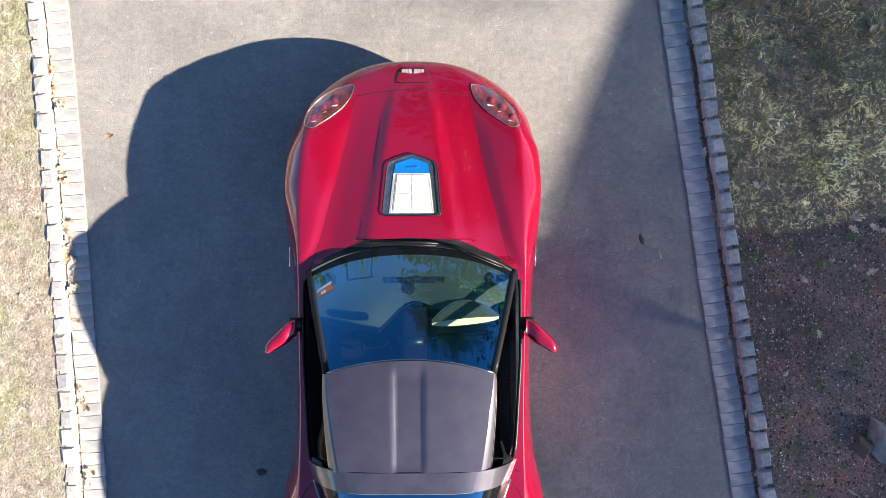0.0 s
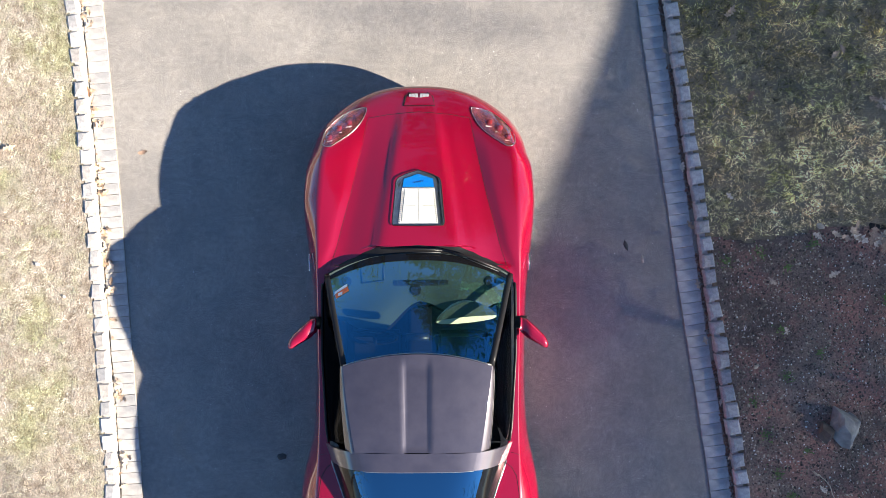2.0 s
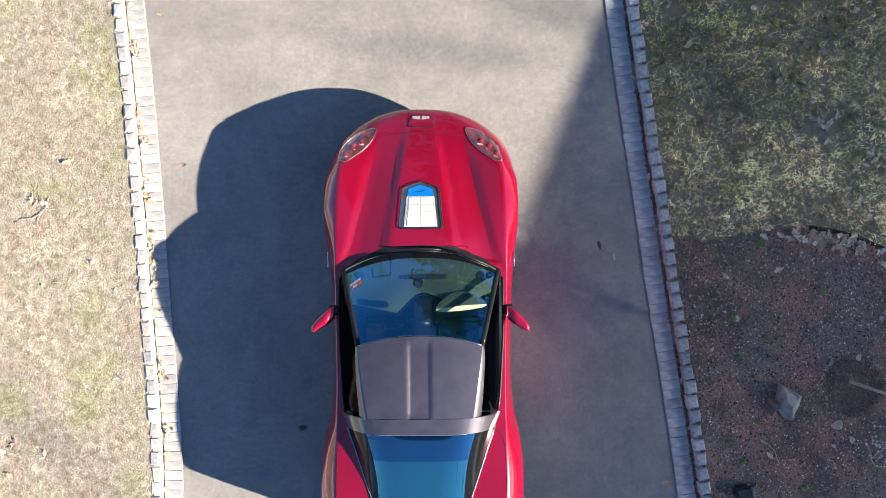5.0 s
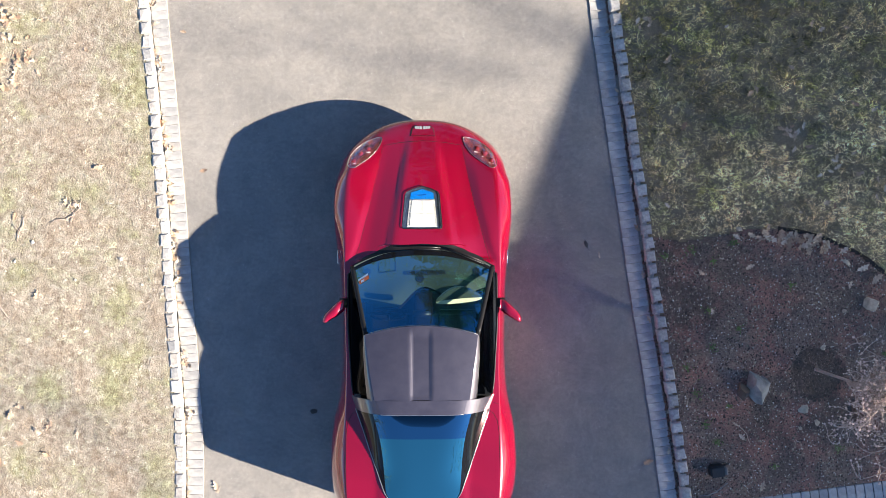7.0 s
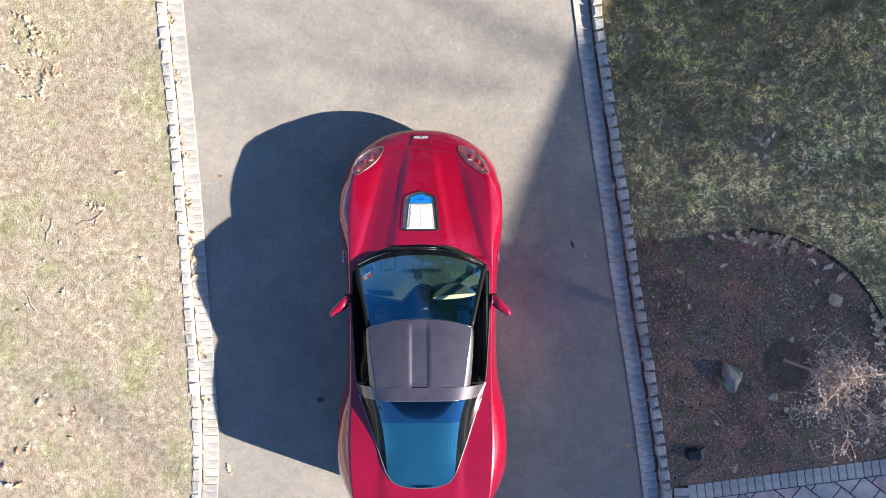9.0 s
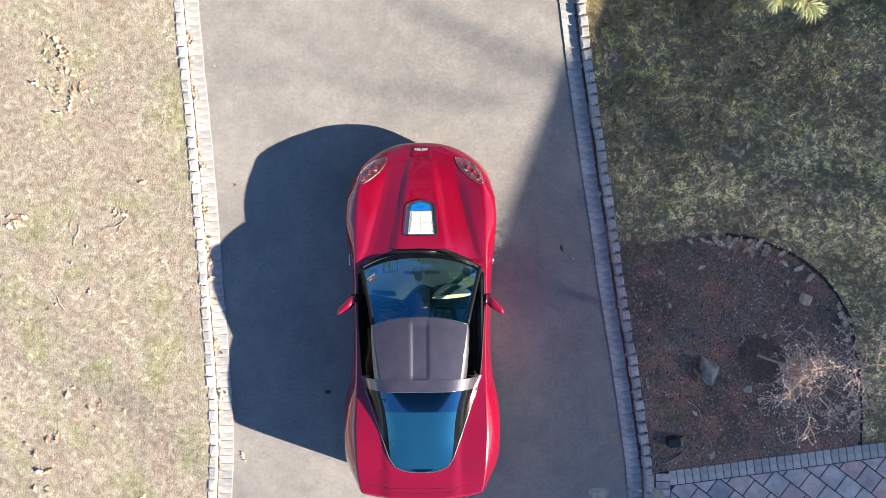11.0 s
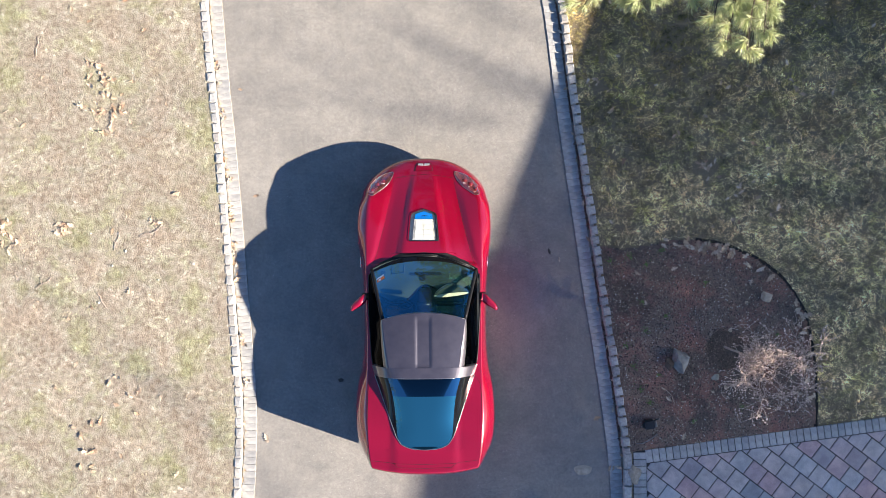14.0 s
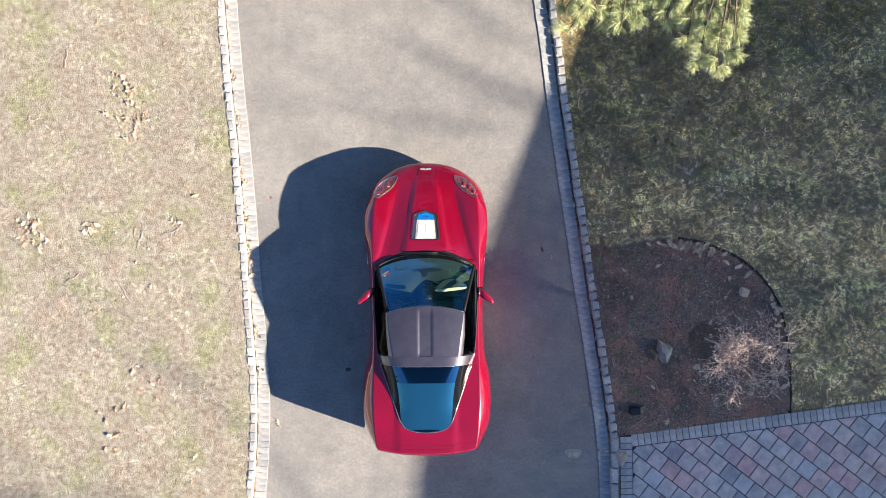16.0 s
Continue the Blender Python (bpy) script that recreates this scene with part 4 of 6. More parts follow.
    bmesh.ops.create_cube(bm, size=1.0, matrix=Matrix.Translation((0, 0.70, 0.52)) @ Matrix.Diagonal((1.34, 0.04, 0.56, 1)))
    part("firewall", bm, M_BLACK, car)
    return car


car = build_car()


# ---------------------------------------------------------------- paver strips and kerbs
rng = random.Random(7)


def run_along(edge, offset, pitch, y0, y1):
    """Places along an edge curve, offset sideways: x, y, heading."""
    out, y = [], y0
    while y < y1:
        x = edge(y) + offset
        slope = (edge(y + 0.05) - edge(y - 0.05)) / 0.1
        out.append((x, y, -math.degrees(math.atan(slope))))
        y += pitch / math.sqrt(1 + slope * slope)
    return out


def strip_base(name, edge, a, b, z, y0, y1, label, mat=None):
    verts, faces = [], []
    k = 0
    y = y0
    while y <= y1 + 1e-6:
        verts += [(edge(y) + a, y, z), (edge(y) + b, y, z), (edge(y) + a, y, -0.06), (edge(y) + b, y, -0.06)]
        y += 0.25
        k += 1
    for i in range(k - 1):
        q = i * 4
        faces += [(q, q + 1, q + 5, q + 4), (q + 2, q, q + 4, q + 6), (q + 1, q + 3, q + 7, q + 5)]
    ob = new(name, raw_mesh(name, verts, faces, mat or M_SAND))
    return tagged(ob, label, "paving", kind="structure")


Y0, Y1 = -4.0, 5.75
strip_left = strip_base("pavement_left", left_edge, -STRIP, 0.0, 0.010, Y0 - 4, Y1 + 4, "edging strip of pale grey pavers beside the asphalt")
strip_right = strip_base("pavement_right", right_edge, 0.0, STRIP + 0.04, 0.010, Y0 - 4, Y1 + 4, "edging strip of grey pavers beside the asphalt")
kerb_left = strip_base("kerb_left", left_edge, -STRIP - 0.10, -STRIP - 0.012, 0.070, Y0 - 4, Y1 + 4, "mortar bed of the granite block kerb", M_MORTAR)
kerb_right = strip_base("kerb_right", right_edge, STRIP + 0.045, STRIP + 0.135, 0.058, Y0 - 4, Y1 + 4, "mortar bed of the granite block kerb", M_MORTAR)

paver_meshes = [rounded_block("paver", STRIP - 0.006, 0.1000, 0.05, M_PAVER, 0.003, 0.0010, rng) for _ in range(4)]
for strip, edge, off in ((strip_left, left_edge, -STRIP / 2), (strip_right, right_edge, STRIP / 2)):
    for x, y, rz in run_along(edge, off, 0.1035, Y0, Y1):
        p = part("paver", rng.choice(paver_meshes), None, strip)
        p.matrix_basis = pose(x + rng.uniform(-0.003, 0.003), y, 0.016 + rng.uniform(-0.001, 0.001), rng.uniform(-0.5, 0.5), rng.uniform(-0.5, 0.5), rz + rng.uniform(-0.6, 0.6))

block_meshes = [rounded_block("block", 0.110, 0.142, 0.13, M_BLOCK, 0.018, 0.006, rng) for _ in range(9)]
for kerb, edge, off in ((kerb_left, left_edge, -STRIP - 0.066), (kerb_right, right_edge, STRIP + 0.088)):
    for x, y, rz in run_along(edge, off, 0.155, Y0 if kerb is kerb_left else -2.36, Y1):
        p = part("block", rng.choice(block_meshes), None, kerb)
        p.matrix_basis = pose(x + rng.uniform(-0.008, 0.008), y, (KERB_Z if kerb is kerb_right else 0.084) + rng.uniform(-0.006, 0.006), rng.uniform(-2, 2), rng.uniform(-2, 2), rz + rng.uniform(-3, 3)) @ Matrix.Diagonal((rng.uniform(0.9, 1.1), rng.uniform(0.97, 1.06) if kerb is kerb_left else rng.uniform(0.86, 0.99), 1, 1))

# longer pale blocks where the kerb meets the patio
long_meshes = [rounded_block("block", 0.112, 0.235, 0.13, M_BLOCK, 0.014, 0.007, rng) for _ in range(3)]
for k in range(7):
    y = -2.50 - 0.252 * k
    p = part("block", rng.choice(long_meshes), None, kerb_right)
    p.matrix_basis = pose(3.003 - 0.004 * k, y, KERB_Z + 0.004, rng.uniform(-1, 1), rng.uniform(-1, 1), rng.uniform(-2, 2))


# ---------------------------------------------------------------- patio
def line_y(x):
    """Inner edge of the patio's border course."""
    return -2.536 + (x - 3.285) * 0.1255


def clip(poly, inside, cross):
    out = []
    for a, b in zip(poly, poly[1:] + poly[:1]):
        ia, ib = inside(a), inside(b)
        if ia:
            out.append(a)
        if ia != ib:
            out.append(cross(a, b))
    return out


def half_plane(poly, nx, ny, d):
    """Keeps the part of a convex outline where nx x + ny y >= d."""
    def side(p):
        return nx * p[0] + ny * p[1] - d

    def cross(a, b):
        t = side(a) / (side(a) - side(b))
        return (a[0] + (b[0] - a[0]) * t, a[1] + (b[1] - a[1]) * t)
    return clip(poly, lambda p: side(p) >= 0, cross)


def flag_mesh(poly, mat, z=0.0, deep=0.05, bev=0.004):
    cx, cy = sum(p[0] for p in poly) / len(poly), sum(p[1] for p in poly) / len(poly)
    n = len(poly)
    verts = []
    for p in poly:
        d = math.hypot(p[0] - cx, p[1] - cy)
        f = max(0.2, (d - bev * 1.4) / d)
        verts.append((cx + (p[0] - cx) * f, cy + (p[1] - cy) * f, z))
    verts += [(p[0], p[1], z - bev) for p in poly] + [(p[0], p[1], z - deep) for p in poly]
    faces = [tuple(range(n))]
    for i in range(n):
        j = (i + 1) % n
        faces += [(i, n + i, n + j, j), (n + i, 2 * n + i, 2 * n + j, n + j)]
    return raw_mesh("flagstone", verts, faces, mat)


def build_patio():
    base = [(3.085, -2.365), (3.085, -9.0), (14.0, -9.0), (14.0, line_y(14.0) + 0.205)]
    verts = [(x, y, PATIO_Z - 0.008) for x, y in base] + [(x, y, 0.0) for x, y in base]
    patio = new("pavement_patio", raw_mesh("pavement_patio", verts, [(0, 1, 2, 3), (0, 4, 5, 1), (1, 5, 6, 2), (2, 6, 7, 3), (3, 7, 4, 0)], M_JOINT))
    tagged(patio, "patio of square red and grey pavers with a soldier-course border", "patio", kind="structure")
    border = [rounded_block("paver", 0.0975, 0.195, 0.05, M_PAVER, 0.004, 0.001, rng) for _ in range(3)]
    turn = math.degrees(math.atan(0.1255))
    d = Vector((math.cos(radians(turn)), math.sin(radians(turn))))
    up = Vector((-d.y, d.x))
    start = Vector((3.285, line_y(3.285)))
    for k in range(50):
        c = start + d * (0.053 + 0.1055 * k) + up * 0.101
        p = part("paver", rng.choice(border), None, patio)
        p.matrix_basis = pose(c.x, c.y, PATIO_Z + rng.uniform(-0.0015, 0.002), rng.uniform(-0.5, 0.5), rng.uniform(-0.5, 0.5), turn + rng.uniform(-0.7, 0.7))
    y = -2.42
    while y > -4.2:
        p = part("paver", rng.choice(border), None, patio)
        p.matrix_basis = pose(3.186, y, PATIO_Z + rng.uniform(-0.0015, 0.002), 0, 0, 90 + rng.uniform(-0.7, 0.7))
        y -= 0.1055
    side, gap = 0.272, 0.014
    ang = radians(-38.0)
    e1, e2 = Vector((math.cos(ang), math.sin(ang))), Vector((-math.sin(ang), math.cos(ang)))
    org = Vector((5.37, -3.03))
    for j in range(-24, 25):
        for i in range(-24, 25):
            c = org + e1 * side * (i + (0.5 if j % 2 else 0.0)) + e2 * side * j
            if not (2.9 < c.x < 8.4 and -4.4 < c.y < -1.7):
                continue
            h = side / 2 - gap / 2
            poly = [tuple(c + e1 * (h * a) + e2 * (h * b)) for a, b in ((-1, -1), (1, -1), (1, 1), (-1, 1))]
            poly = half_plane(poly, 1, 0, 3.291)
            poly = half_plane(poly, 0.1255 / 1.00784, -1 / 1.00784, (0.1255 * 3.285 + 2.536) / 1.00784 + 0.006) if poly else poly
            if len(poly) < 3:
                continue
            area = abs(sum(a[0] * b[1] - b[0] * a[1] for a, b in zip(poly, poly[1:] + poly[:1]))) / 2
            if area < 0.0012:
                continue
            part("flagstone", flag_mesh(poly, M_TILE, PATIO_Z + rng.uniform(-0.0015, 0.0015)), None, patio)


build_patio()


# ---------------------------------------------------------------- planting bed
BED = [(2.50, 0.80), (2.96, 0.72), (3.33, 0.78), (3.70, 0.85), (4.07, 0.84), (4.35, 0.80), (4.62, 0.72), (4.99, 0.55), (5.31, 0.32), (5.54, 0.04), (5.72, -0.29), (5.80, -0.70), (5.855, -1.17), (5.865, -1.63), (5.85, -2.02)]


def in_bed(x, y):
    if y < -2.36 + (x - 3.285) * 0.1255 + 0.03 or x < right_edge(y) + STRIP + 0.13:
        return False
    if x > 5.87 or y > 0.86:
        return False
    lx = [p[0] for p in BED]
    if x <= 4.0:
        return y < float(np.interp(x, lx[:6], [p[1] for p in BED[:6]]))
    return x < float(np.interp(-y, [-p[1] for p in BED[4:]], [p[0] for p in BED[4:]]))


def hills(x, y, f, seed=0.0):
    return noise.noise(Vector((x * f + seed, y * f - seed, seed)))


def soil_height(x, y):
    z = 0.082 + 0.014 * hills(x, y, 1.5) + 0.010 * hills(x, y, 6, 3.1) + 0.008 * hills(x, y, 22, 5.2)
    r = math.hypot(x - 4.50, y + 0.82)
    z += 0.022 * math.exp(-((r - 0.34) / 0.05) ** 2) - 0.02 * smooth01((0.33 - r) / 0.06)
    return max(0.074, z)


def build_bed():
    cell = 0.028
    verts, faces, ids = [], [], {}
    nx, ny = int(3.5 / cell), int(3.4 / cell)
    def vid(i, j):
        if (i, j) not in ids:
            x, y = 2.45 + i * cell, -2.42 + j * cell
            ids[(i, j)] = len(verts)
            verts.append((x + 0.006 * hills(x, y, 30, 9), y + 0.006 * hills(x, y, 30, 2), soil_height(x, y)))
        return ids[(i, j)]
    for i in range(nx):
        for j in range(ny):
            if in_bed(2.45 + (i + 0.5) * cell, -2.42 + (j + 0.5) * cell):
                faces.append((vid(i, j), vid(i + 1, j), vid(i + 1, j + 1), vid(i, j + 1)))
    ob = new("planting_bed", raw_mesh("planting_bed", verts, faces, M_SOIL, True))
    tagged(ob, "bare reddish-brown planting bed of soil and mulch", "flower bed", kind="structure")


build_bed()


def build_bed_edge():
    """The spade cut between the bed and the lawn, its edge shadow put into the dark colour."""
    line = [Vector((*p, 0)) for p in BED[4:]]
    path = []
    for a, b in zip(line, line[1:]):
        path += [a + (b - a) * k / 6 for k in range(6)]
    path.append(line[-1])
    verts, faces = [], []
    for i, p in enumerate(path):
        d = (path[min(len(path) - 1, i + 1)] - path[max(0, i - 1)]).normalized()
        out = Vector((-d.y, d.x, 0))
        wide = 0.030 + 0.016 * hills(p.x, p.y, 9, 1.7)
        for off, z in ((-0.012, 0.078), (0.25 * wide, 0.074), (wide, 0.074), (wide + 0.014, 0.082)):
            q = p + out * off
            verts.append((q.x, q.y, z + 0.004 * hills(q.x, q.y, 30)))
        if i:
            b = 4 * i
            faces += [(b - 4 + k, b + k, b + k + 1, b - 3 + k) for k in range(3)]
    ob = new("trim", raw_mesh("trim", verts, faces, plain("edge_shadow_earth", (0.030, 0.023, 0.018), 0.95, scale=40, vary=0.5, relief=0.6)))
    tagged(ob, "cut between the planting bed and the lawn, its edge shadow coloured in", "bed edge", kind="structure")


build_bed_edge()


def scatter_mesh(name, places, shape, mat, label, category):
    """Many small pieces in one mesh: shape(k) gives vertices and faces of piece k; places gives x, y, z."""
    verts, faces = [], []
    for k, (x, y, z) in enumerate(places):
        v, f = shape(k)
        base = len(verts)
        verts += [(x + a, y + b, z + c) for a, b, c in v]
        faces += [tuple(base + i for i in q) for q in f]
    ob = new(name, raw_mesh(name, verts, faces, mat))
    return tagged(ob, label, category, kind="stuff")


def chip(size_lo, size_hi, flat=0.35):
    def shape(_):
        s, t = rng.uniform(size_lo, size_hi), rng.uniform(0.35, 1.0)
        a = rng.uniform(0, math.pi)
        ca, sa = math.cos(a), math.sin(a)
        tilt = rng.uniform(-0.3, 0.3)
        pts = []
        for dx, dy, dz in ((-1, -0.4, 0), (0.2, -1, 0.1), (1, 0.1, 0), (-0.1, 1, 0.05), (0, 0, 1)):
            px, py = dx * s * (1 + rng.uniform(-0.3, 0.3)), dy * s * t
            pts.append((px * ca - py * sa, px * sa + py * ca, dz * s * flat + px * tilt * 0.5))
        return pts, [(0, 1, 4), (1, 2, 4), (2, 3, 4), (3, 0, 4)]
    return shape


M_CHIP = island_material("mulch_chips", [(0.03, 0.022, 0.018), (0.16, 0.11, 0.085), (0.05, 0.036, 0.028), (0.09, 0.06, 0.045), (0.22, 0.12, 0.092), (0.03, 0.025, 0.018), (0.46, 0.38, 0.29), (0.06, 0.05, 0.03), (0.36, 0.28, 0.20), (0.02, 0.016, 0.012)])
M_PEBBLE = island_material("pale_bits", [(0.80, 0.77, 0.72), (0.50, 0.45, 0.38), (0.72, 0.68, 0.62), (0.36, 0.30, 0.24), (0.85, 0.83, 0.80)])


def bed_places(n, lift=0.0):
    out = []
    while len(out) < n:
        x, y = rng.uniform(2.5, 5.9), rng.uniform(-2.35, 0.86)
        if in_bed(x, y) and in_bed(x + 0.02, y) and in_bed(x - 0.02, y):
            out.append((x, y, soil_height(x, y) + lift))
    return out


scatter_mesh("mulch", bed_places(14000), chip(0.005, 0.017), M_CHIP, "scattered dark mulch chips and soil crumbs", "mulch")
scatter_mesh("pebbles", bed_places(3000), chip(0.004, 0.011, 0.5), M_PEBBLE, "scattered pale pebbles and leaf fragments", "pebbles")


ring = []
while len(ring) < 2600:
    a, q = rng.uniform(0, 2 * math.pi), 0.30 * math.sqrt(rng.random()) * rng.uniform(0.9, 1.1)
    x, y = 4.50 + q * math.cos(a), -0.82 + q * math.sin(a)
    ring.append((x, y, soil_height(x, y) + 0.002))
scatter_mesh("mulch", ring, chip(0.008, 0.024), island_material("dark_mulch", [(0.05, 0.038, 0.03), (0.13, 0.092, 0.07), (0.075, 0.054, 0.042), (0.20, 0.145, 0.11)]), "dark bark mulch ring round the young tree", "mulch")


def rock_mesh(name, sx, sy, sz, seed, mat, sub=4):
    bm = bmesh.new()
    bmesh.ops.create_icosphere(bm, subdivisions=sub, radius=1.0)
    for v in bm.verts:
        c = v.co
        for k in range(13):
            d = Vector((math.sin(seed * 3 + k * 2.1), math.cos(seed + k * 1.7), math.sin(seed * 2 + k * 0.9) * 0.8)).normalized()
            over = c.dot(d) - (0.56 + 0.14 * math.sin(seed * 5 + k * 2.7))
            if over > 0:
                c -= d * over
        c += c.normalized() * (0.07 * noise.noise(c * 2.6 + Vector((seed, 0, 0))) + 0.035 * noise.noise(c * 8 + Vector((0, seed, 0))))
        v.co = Vector((c.x * sx, c.y * sy, c.z * sz))
    return mesh_of(name, bm, mat)


def build_rock(x, y, sx, sy, sz, seed, label, rz=0.0, mat=None, z=None, group=""):
    ob = new("rock", rock_mesh("rock", sx, sy, sz, seed, mat or M_STONE))
    ob.matrix_basis = pose(x, y, (soil_height(x, y) if z is None else z) + sz * 0.35, 0, 0, rz)
    return tagged(ob, label, "rock", group)


M_TAN = plain("tan_stone", (0.48, 0.385, 0.28), 0.9, scale=12, vary=0.3, relief=0.6)
build_rock(3.79, -0.96, 0.17, 0.31, 0.14, 3.7, "angular grey boulder standing in the planting bed", 18, plain("pale_grey_stone", (0.27, 0.25, 0.225), 0.9, scale=7, vary=0.35, relief=0.9))
build_rock(3.64, -1.02, 0.11, 0.15, 0.08, 2.2, "brown stone leaning against the grey boulder", 20, plain("brown_stone", (0.13, 0.095, 0.07), 0.95, scale=10, vary=0.3, relief=0.7))
build_rock(5.12, -0.01, 0.125, 0.115, 0.09, 4.1, "square tan stone in the bed", 25, M_TAN)
for x, y, s, k in ((4.58, -0.52, 0.055, 5), (4.36, -1.24, 0.085, 6), (4.50, -1.40, 0.06, 7), (4.31, -1.46, 0.038, 8), (3.61, 0.86, 0.05, 9), (3.02, -0.42, 0.04, 10), (4.83, -0.10, 0.04, 11)):
    build_rock(x, y, s, s * 0.8, s * 0.4, k, "small pale stone lying on the soil", 40 * k, M_TAN, group="small stones", z=None if y < 0.8 else 0.10)
bm = bmesh.new()
bmesh.ops.create_cube(bm, size=1.0, matrix=Matrix.Diagonal((0.26, 0.24, 0.07, 1)))
bmesh.ops.bevel(bm, geom=bm.edges[:], offset=0.02, segments=2, affect="EDGES")
slab = new("stone_slab", mesh_of("stone_slab", bm, plain("rust_stone", (0.17, 0.10, 0.07), 0.9, scale=10, vary=0.3, relief=0.5)))
slab.matrix_basis = pose(5.05, -1.28, soil_height(5.05, -1.28) + 0.02, 3, -4, 8)
tagged(slab, "flat rust-brown stone slab below the bare shrub", "stone")


# black garden spotlight lying in the bed
def build_spotlight():
    z0 = soil_height(3.32, -1.92)
    spot = thing("garden_spotlight", "black plastic garden spotlight lying on the soil", "spotlight", (3.31, -1.93, z0 + 0.055), 8)
    bm = bmesh.new()
    bmesh.ops.create_cube(bm, size=1.0, matrix=Matrix.Diagonal((0.16, 0.12, 0.11, 1)))
    for v in bm.verts:
        if v.co.x > 0:
            v.co.y *= 1.15
            v.co.z *= 1.1
    bmesh.ops.bevel(bm, geom=bm.edges[:], offset=0.015, segments=2, affect="EDGES")
    part("housing", bm, M_PLASTIC, spot)
    bm = bmesh.new()
    bmesh.ops.create_cube(bm, size=1.0, matrix=pose(0.085, 0, 0.03, 0, 35, 0) @ Matrix.Diagonal((0.012, 0.09, 0.07, 1)))
    part("lens", bm, M_STONE, spot, "dusty lens")
    tube("stake", [(0.08, 0.03, -0.03), (0.17, 0.05, -0.035)], 0.012, M_PLASTIC, spot)


build_spotlight()

# thin buried cable that surfaces beside the spotlight
cable = thing("garden_cable", "thin weathered cable lying on the soil beside the spotlight", "cable", (3.30, -2.16, soil_height(3.30, -2.16) + 0.012))
tube("cable", [(0.16, 0.07, -0.01), (0.10, 0.03, 0.004), (0.02, -0.03, 0.006), (-0.08, -0.07, 0.004), (-0.17, -0.075, -0.006)], 0.006, M_STONE, cable)
# dry stalk on the soil
stalk = thing("dry_stalk", "pale dry curved plant stalk lying on the soil", "stalk", (3.65, -1.52, soil_height(3.65, -1.52) + 0.012))
tube("stem", [(-0.07, 0.10, 0), (-0.02, 0.06, 0.008), (0.03, 0.0, 0.008), (0.05, -0.07, 0.004), (0.075, -0.12, 0.0)], 0.004, M_TAN, stalk)
tube("tip", [(-0.07, 0.10, 0), (-0.10, 0.11, 0.012), (-0.12, 0.135, 0.004)], 0.009, M_TAN, stalk, flat=0.5)


# ---------------------------------------------------------------- grass
def blades(name, areas, count, keep, mat, label, seed, length=(0.03, 0.075), width=(0.002, 0.0048), stand=0.75):
    g = np.random.RandomState(seed)
    x0, x1, y0, y1 = areas
    x, y = g.uniform(x0, x1, count), g.uniform(y0, y1, count)
    ok = np.array([keep(a, b) for a, b in zip(x, y)])
    x, y = x[ok], y[ok]
    n = len(x)
    clump = np.array([noise.noise(Vector((a * 10, b * 10, 0))) + 0.6 * noise.noise(Vector((a * 23, b * 23, 4))) for a, b in zip(x, y)])
    lay = np.array([noise.noise(Vector((a * 7, b * 7, 7))) for a, b in zip(x, y)])
    ang = lay * 5 + g.uniform(-1.5, 1.5, n)
    ln = g.uniform(*length, n) * np.clip(1.0 + 0.9 * clump, 0.3, 2.0)
    wd = g.uniform(*width, n)
    rise = g.uniform(0.08, stand, n) * np.clip(0.7 + 0.8 * clump, 0.2, 1.6)
    dx, dy = np.cos(ang), np.sin(ang)
    z = np.full(n, LAWN_Z - 0.002)
    h = ln * np.clip(rise, 0.05, 1.0)
    flat = np.sqrt(np.maximum(0.05, 1 - np.clip(rise, 0, 0.95) ** 2)) * ln
    v = np.empty((n, 5, 3), np.float32)
    for k, (f, hz, w) in enumerate(((0.0, 0.0, 1.0), (0.0, 0.0, -1.0), (0.55, 0.8, -0.8), (0.55, 0.8, 0.8), (1.0, 0.85, 0.0))):
        v[:, k, 0] = x + dx * flat * f - dy * wd * w
        v[:, k, 1] = y + dy * flat * f + dx * wd * w
        v[:, k, 2] = z + h * hz
    base = (np.arange(n) * 5)[:, None]
    quads, tris = base + [0, 1, 2, 3], base + [3, 2, 4]
    loops = np.concatenate([quads, tris], 1).ravel()
    me = bpy.data.meshes.new(name)
    me.vertices.add(n * 5)
    me.vertices.foreach_set("co", v.ravel())
    me.loops.add(n * 7)
    me.loops.foreach_set("vertex_index", loops.astype(np.int32))
    me.polygons.add(n * 2)
    starts = (np.arange(n) * 7)[:, None] + [0, 4]
    me.polygons.foreach_set("loop_start", starts.ravel().astype(np.int32))
    me.update(calc_edges=True)
    me.materials.append(mat)
    ob = new(name, me)
    return tagged(ob, label, "grass", kind="stuff")


M_STRAW = blade_material("straw_grass", [(0.44, 0.385, 0.315), (0.575, 0.535, 0.465), (0.65, 0.63, 0.57), (0.51, 0.465, 0.385), (0.615, 0.58, 0.51)], [(0.42, 0.405, 0.275), (0.50, 0.48, 0.345), (0.36, 0.35, 0.21)], 0.455, 1.5, 0.30, 20, 0.36)
M_GREEN = blade_material("shaded_grass", [(0.34, 0.255, 0.11), (0.96, 0.80, 0.44), (0.66, 0.52, 0.26), (0.20, 0.145, 0.055), (0.92, 0.75, 0.41), (0.44, 0.34, 0.15)], [(0.15, 0.12, 0.030), (0.40, 0.34, 0.105), (0.10, 0.08, 0.022), (0.28, 0.235, 0.07)], 0.40, 3.2, 0.62, 34, 0.60, drift=(0.14, -0.36, 0.75))
blades("lawn_grass", (-8.6, -2.7, -4.0, 6.0), 310000, lambda x, y: x < left_edge(y) - STRIP - 0.105, M_STRAW, "dry straw-coloured winter grass with faint green", 3, (0.014, 0.042), (0.0009, 0.0021), 0.50)
